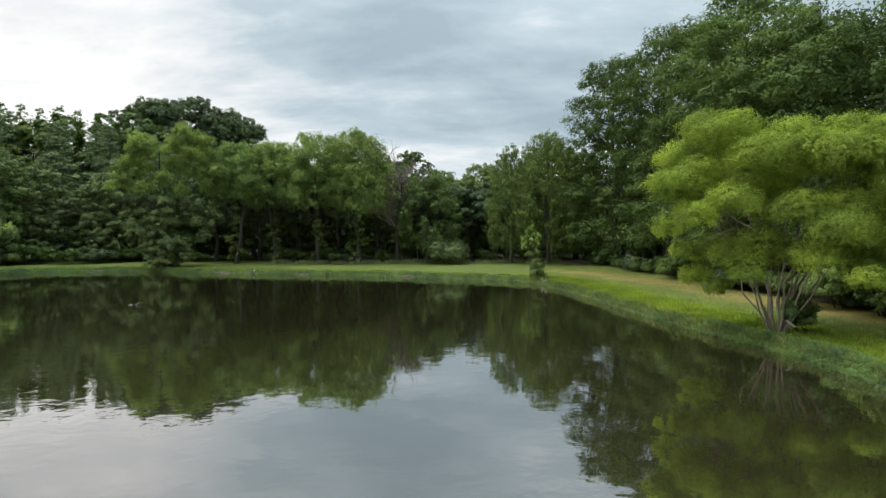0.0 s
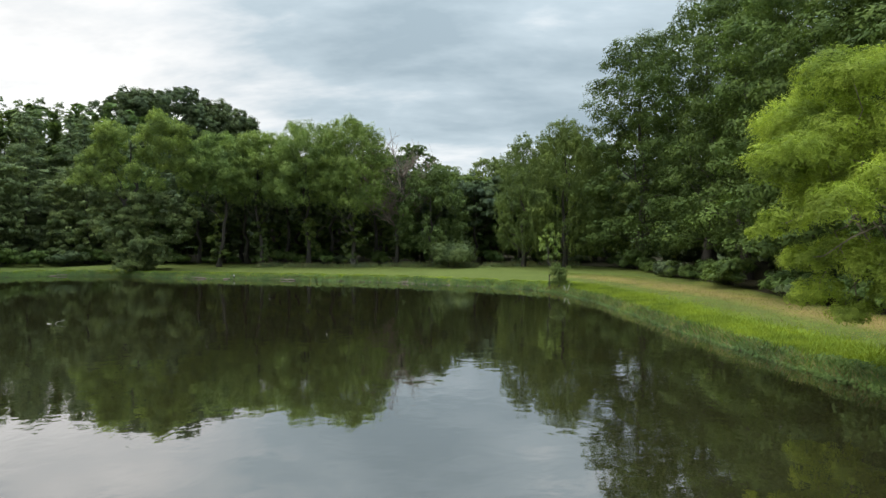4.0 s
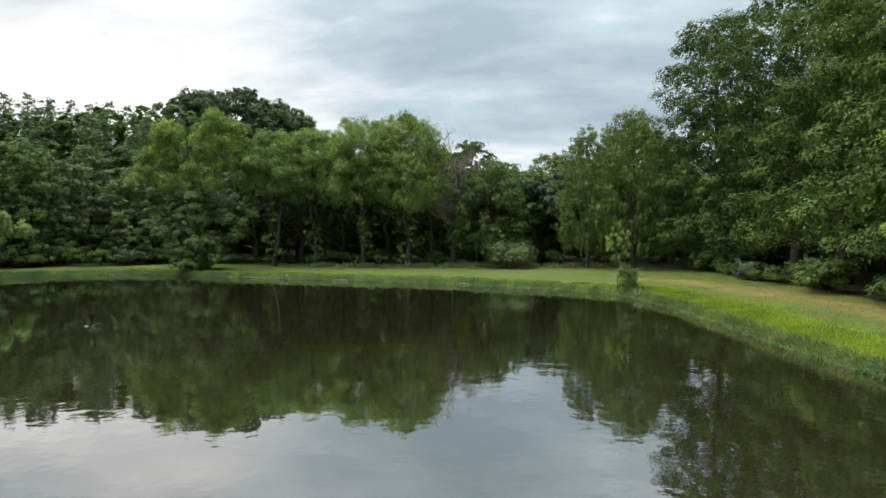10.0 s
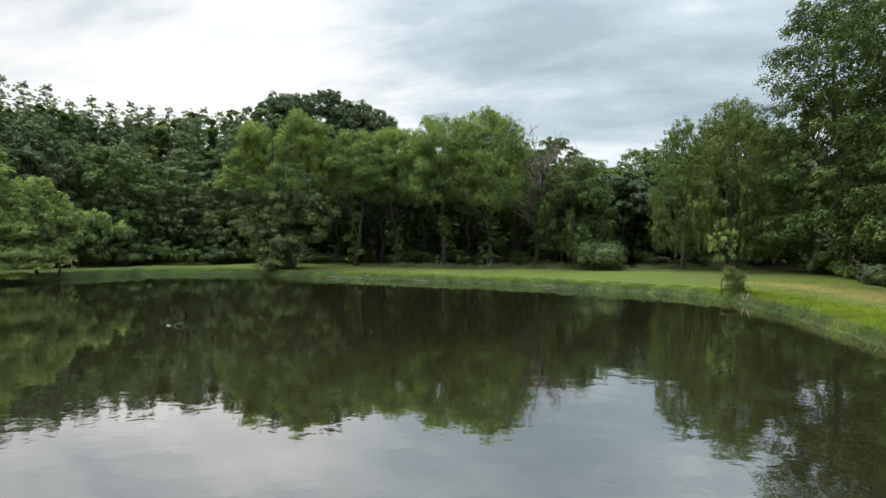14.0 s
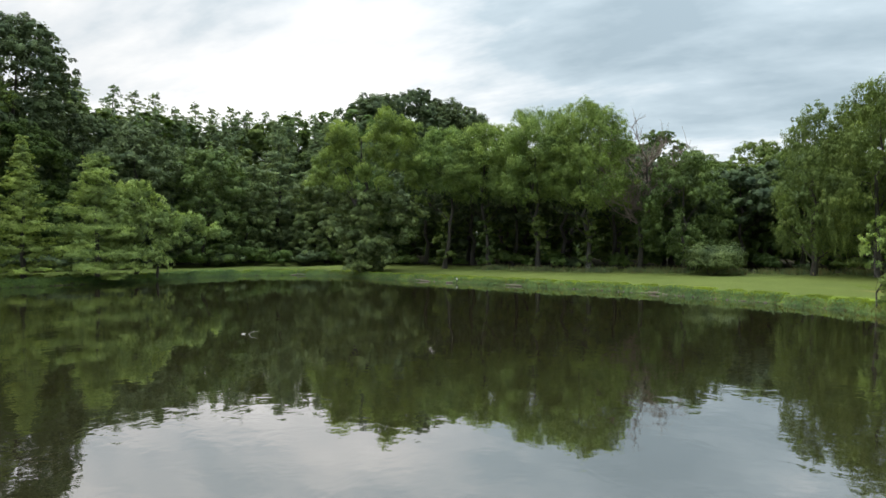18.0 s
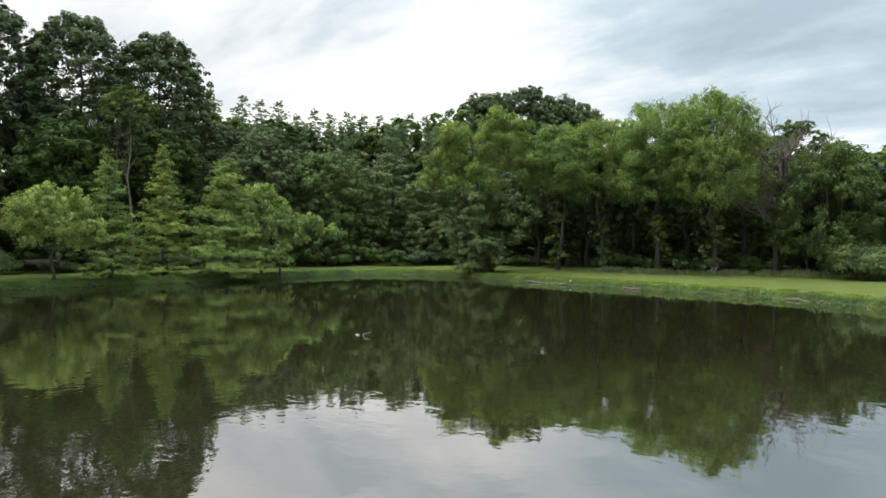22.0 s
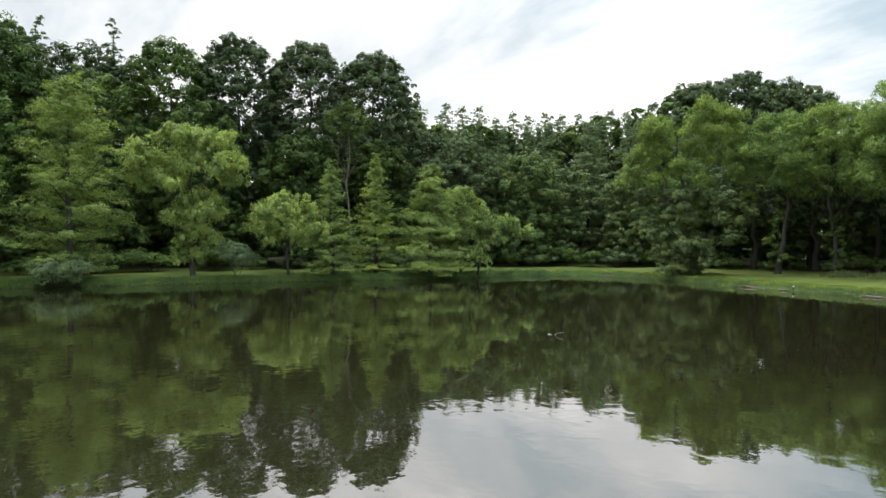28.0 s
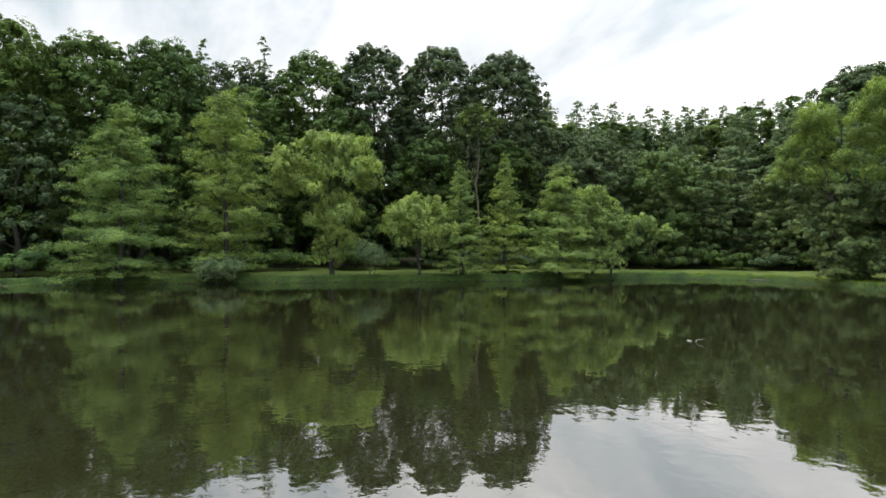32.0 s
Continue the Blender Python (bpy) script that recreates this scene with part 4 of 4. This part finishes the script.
def edge_shrubs():
    rng = np.random.default_rng(31)
    made = [shrub(22.2, 70.0, 2.2, 4.2, 3500, OAK, "leafy shrub at the edge of the wood", 311, group="wood edge shrubs", size=0.3),
            shrub(23.2, 60.0, 1.8, 4.6, 3500, DARK_OAK, "dark leafy shrub at the edge of the wood", 312, group="wood edge shrubs", size=0.3),
            shrub(-24.0, 88.0, 2.0, 4.5, 3500, OAK, "dark leafy shrub at the edge of the wood", 313, group="wood edge shrubs", size=0.32)]
    rows = ((23.4, 52, 23.2, 14, 3.4, 0.5, 1.0), (22.5, 76, 23.4, 54, 3.6, 0.45, 0.8), (-44, 89, 20, 86, 4.2, 0.5, 1.0), (-85, -8, -83, 30, 4.5, 0.8, 1.5), (-82, 36, -70, 66, 4.5, 0.8, 1.5), (-70, 72, -46, 90, 4.0, 0.7, 1.4), (24.0, 12, 24.5, -20, 4, 0.8, 1.5))
    for x0, y0, x1, y1, gap, a, b in rows:
        ln = math.hypot(x1 - x0, y1 - y0)
        for j in range(int(ln / gap) + 1):
            x, y = x0 + (x1 - x0) * j * gap / ln + rng.normal(0, 0.5), y0 + (y1 - y0) * j * gap / ln + rng.normal(0, 0.5)
            f = rng.uniform(a, b)
            copy_thing(made[rng.integers(0, 3)], Matrix.LocRotScale((x, y, at(x, y) - 0.05), Euler((0, 0, rng.uniform(0, 6.28))), (f * 1.05, f * 1.05, f)))


edge_shrubs()


def along_shore(rng, n, keep, d0, d1, power=1.0):
    """Places beside the water's edge, between d0 and d1 metres inland, on the stretch that keep() accepts."""
    a, b = LINE, np.roll(LINE, -1, 0)
    mid = (a + b) / 2
    seg = np.linalg.norm(b - a, axis=1) * np.array([keep(x, y) for x, y in mid])
    k = rng.choice(len(a), n, p=seg / seg.sum())
    s = rng.uniform(0, 1, (n, 1))
    t = unit(b - a)[k]
    out = np.stack([t[:, 1], -t[:, 0]], 1)
    d = d0 + (d1 - d0) * rng.uniform(0, 1, n) ** power
    return a[k] + (b - a)[k] * s + out * d[:, None], out, d


def bank_weeds(label, seed, n, keep, size, height, d1=1.0, mat=None):
    rng = np.random.default_rng(seed)
    tufts = n // 9
    xy, out, d = along_shore(rng, tufts, keep, -0.12, d1)
    tall = height * rng.uniform(0.5, 1.3, tufts) * (0.95 + 0.25 * np.sin(xy[:, 0] * 1.7 + 3 * np.sin(xy[:, 1] * 0.37)) * np.sin(xy[:, 1] * 1.3 + 2 * np.sin(xy[:, 0] * 0.23)))
    idx = np.repeat(np.arange(tufts), 9)
    xy2 = xy[idx] + rng.normal(0, 0.14, (len(idx), 2))
    z = np.maximum(ground_height(xy2), -0.05)
    c = np.c_[xy2, z + rng.uniform(0.05, 1.0, len(idx)) * tall[idx]]
    o = np.c_[-out[idx], np.full(len(idx), 0.35)]
    a, b = orient(rng, len(c), o, size, 0.42, 0.1, 0.7)
    return tagged(leaf_object("bank_weeds", c, a, b, mat or WEED, fine=height < 0.4), label, "weeds", kind="stuff")


def grass(label, seed, n, xy, height, mat, name="grass", lean=0.35):
    rng = np.random.default_rng(seed)
    z = np.maximum(ground_height(xy), -0.03)
    h = height * rng.uniform(0.5, 1.3, len(xy))
    up = np.c_[rng.normal(0, lean, (len(xy), 2)), np.ones(len(xy))] * h[:, None] / 2
    ang = rng.uniform(0, math.pi, len(xy))
    side = np.stack([np.cos(ang), np.sin(ang), 0 * ang], 1) * (0.014 + 0.035 * h)[:, None]
    c = np.c_[xy, z] + up
    return tagged(leaf_object(name, c, up, side, mat), label, "grass", kind="stuff")


def near_bank(x, y):
    return x > 9 and -32 < y < 55


def north_bank(x, y):
    return y > 50 and -60 < x <= 11


def west_bank(x, y):
    return x < -55 and -15 < y < 70


bank_weeds("bluish-green weeds crowding the near bank down to the water", 401, 34000, near_bank, 0.12, 0.2, 0.22)
bank_weeds("bluish-green leafy weeds spreading round the near willow", 404, 30000, lambda x, y: x > 9 and -32 < y < 19, 0.14, 0.24, 0.6)
bank_weeds("rank green weeds on the far bank", 402, 30000, north_bank, 0.18, 0.26, 0.35)
bank_weeds("dark green weeds along the west bank", 403, 28000, west_bank, 0.24, 0.36, 1.0)
_g = np.random.default_rng(410)
def scattered(rng, n, x0, x1, y0, y1, d0, d1, fade):
    """Places on the lawn between d0 and d1 metres from the water, thinning out over the last metres."""
    xy = np.stack([rng.uniform(x0, x1, n), rng.uniform(y0, y1, n)], 1)
    d = shore_distance(xy)
    keep = (d > d0) & (rng.uniform(0, 1, n) < step(d, d1, d1 - fade)) & (shore_distance(xy, WOODLINE) < 0.5)
    return xy[keep]


grass("bright unmown grass along the near bank", 411, 0, scattered(_g, 230000, 9, 21, -30, 56, 0.02, 4.8, 2.6), 0.14, GRASS)
grass("short mown blades over the east lawn", 415, 0, scattered(_g, 26000, 11, 24, -4, 70, 2.5, 14, 3.0), 0.06, GRASS, "mown_grass", 0.8)
grass("short dry blades over the east lawn", 416, 0, scattered(_g, 26000, 13, 24, -4, 70, 4.2, 14, 3.0), 0.06, DRY_GRASS, "dry_lawn_grass", 0.9)
grass("bright unmown grass along the far bank", 412, 0, along_shore(_g, 64000, north_bank, 0.2, 2.9, 1.4)[0], 0.18, GRASS)
grass("cut pale stalks and blades along the near water's edge", 417, 0, along_shore(_g, 5000, near_bank, -0.1, 0.3)[0], 0.3, DRY_GRASS, "dry_grass", 0.6)
grass("dark blades hanging along the near water's edge", 418, 0, along_shore(_g, 8000, near_bank, -0.1, 0.4)[0], 0.28, WEED, "bank_grass", 0.6)
grass("dry tussocks along the far water's edge", 413, 0, along_shore(_g, 5000, lambda x, y: north_bank(x, y) and x > -45, -0.1, 0.3)[0], 0.24, DRY_GRASS, "dry_grass", 0.6)
_reed = np.stack([_g.uniform(-26, 18, 15000), _g.normal(81.2, 1.5, 15000)], 1)
_reed = _reed[np.sin(_reed[:, 0] * 0.9) + np.sin(_reed[:, 0] * 2.3 + 1) + _g.normal(0, 0.8, 15000) > -0.6]
grass("tall pale grass at the back of the lawn", 414, 0, _reed[::2], 0.5, SILVER, "tall_grass", 0.4)
grass("thin straw-coloured stalks at the back of the lawn", 419, 0, _reed[1::4], 0.6, DRY_GRASS, "dry_stalks", 0.3)

# driftwood in the pond
def driftwood(x, y):
    root = thing("driftwood", x, y, "bleached branch sticking out of the still water", "branch", z=0.0)
    rng = np.random.default_rng(9)
    tubes("branch", [(limb_line(rng, (-0.3, 0, -0.1), (0.6, 0.05, 0.2), bend=0.03), 0.02 * np.linspace(1, 0.4, 6))], BLEACHED, root, 6)
    tubes("stub", [(limb_line(rng, (-0.38, 0.02, -0.04), (-0.1, -0.05, 0.05), bend=0.05), 0.04 * np.linspace(1.2, 0.7, 6))], BLEACHED, root, 6)


driftwood(-22.1, 31.2)


def dead_shrub(x, y, h, label, seed):
    rng = np.random.default_rng(seed)
    root = thing("dead_shrub", x, y, label, "shrub")
    for k in range(7):
        a = rng.uniform(0, 2 * math.pi)
        end = (math.cos(a) * h * 0.35, math.sin(a) * h * 0.35, h * rng.uniform(0.6, 1.0))
        tubes("branch", [(limb_line(rng, (0, 0, -0.1), end, bend=0.06), 0.035 * np.linspace(1, 0.3, 6))], BLEACHED, root, 5)


def log(x, y, length, turn, label, seed):
    rng = np.random.default_rng(seed)
    root = thing("log", x, y, label, "log", "logs at the water's edge", z=0.06)
    c, s = math.cos(radians(turn)) * length / 2, math.sin(radians(turn)) * length / 2
    tubes("stem", [(limb_line(rng, (-c, -s, 0.0), (c, s, 0.1), bend=0.02), 0.07 * np.linspace(1, 0.6, 6))], DEAD_WOOD, root, 7)
    tubes("broken_branch", [(limb_line(rng, (0, 0, 0.05), (0.2, 0.1, 0.45), bend=0.05, k=4), 0.03 * np.linspace(1, 0.5, 4))], DEAD_WOOD, root, 5)


dead_shrub(10.2, 49.9, 0.75, "bare bleached twigs at the water beside the shrub", 701)
dead_shrub(-13.0, 80.6, 1.8, "bare pale stump and twigs under the willows", 702)
for x, y, length, turn, seed in ((-29.8, 69.8, 2.2, 160, 711), (-25.5, 68.5, 1.4, 20, 712), (-18.2, 66.7, 1.8, 170, 713), (-4.4, 62.4, 1.6, 150, 714), (-49.5, 74.2, 2.6, 5, 715)):
    log(x, y, length, turn, "grey driftwood log lying at the water's edge", seed)


# a marker post at the far bank, and rubble washed out of it
def marker_post(x, y):
    root = thing("marker_post", x, y, "short black post with a white cap at the water's edge", "post", z=0.0)
    tubes("post", [(np.array([(0, 0, -0.5), (0, 0, 0.1), (0, 0, 0.40)], float), np.array([0.08, 0.08, 0.08]))], BARK, root, 10)
    tubes("cap", [(np.array([(0.0, 0, 0.38), (0.0, 0, 0.48), (0.0, 0, 0.52), (0.0, 0, 0.53)], float), np.array([0.11, 0.11, 0.08, 0.01]))], BLEACHED, root, 12)


def bank_rubble(label, seed, n, keep):
    rng = np.random.default_rng(seed)
    xy = along_shore(rng, n, keep, -0.25, 0.2)[0]
    ball = np.array([(1, 0, 0), (-1, 0, 0), (0, 1, 0), (0, -1, 0), (0, 0, 1), (0, 0, -1)], float)
    tri = np.array([(0, 2, 4), (2, 1, 4), (1, 3, 4), (3, 0, 4), (2, 0, 5), (1, 2, 5), (3, 1, 5), (0, 3, 5)])
    size = rng.uniform(0.03, 0.1, (n, 1, 1)) * rng.uniform(0.5, 1.4, (n, 6, 1)) * np.array([1.3, 1.0, 0.7])
    v = np.c_[xy, np.full(n, 0.04)][:, None] + ball * size
    f = (np.arange(n)[:, None, None] * 6 + tri).ravel()
    return tagged(mesh_object("bank_rubble", v.reshape(-1, 3), f, 3, DEAD_WOOD), label, "stones", kind="stuff")


bank_rubble("pale stones and root ends along the far water's edge", 720, 190, lambda x, y: north_bank(x, y) and (-13 < x < 4 or -32 < x < -27))
marker_post(-25.0, 68.5)
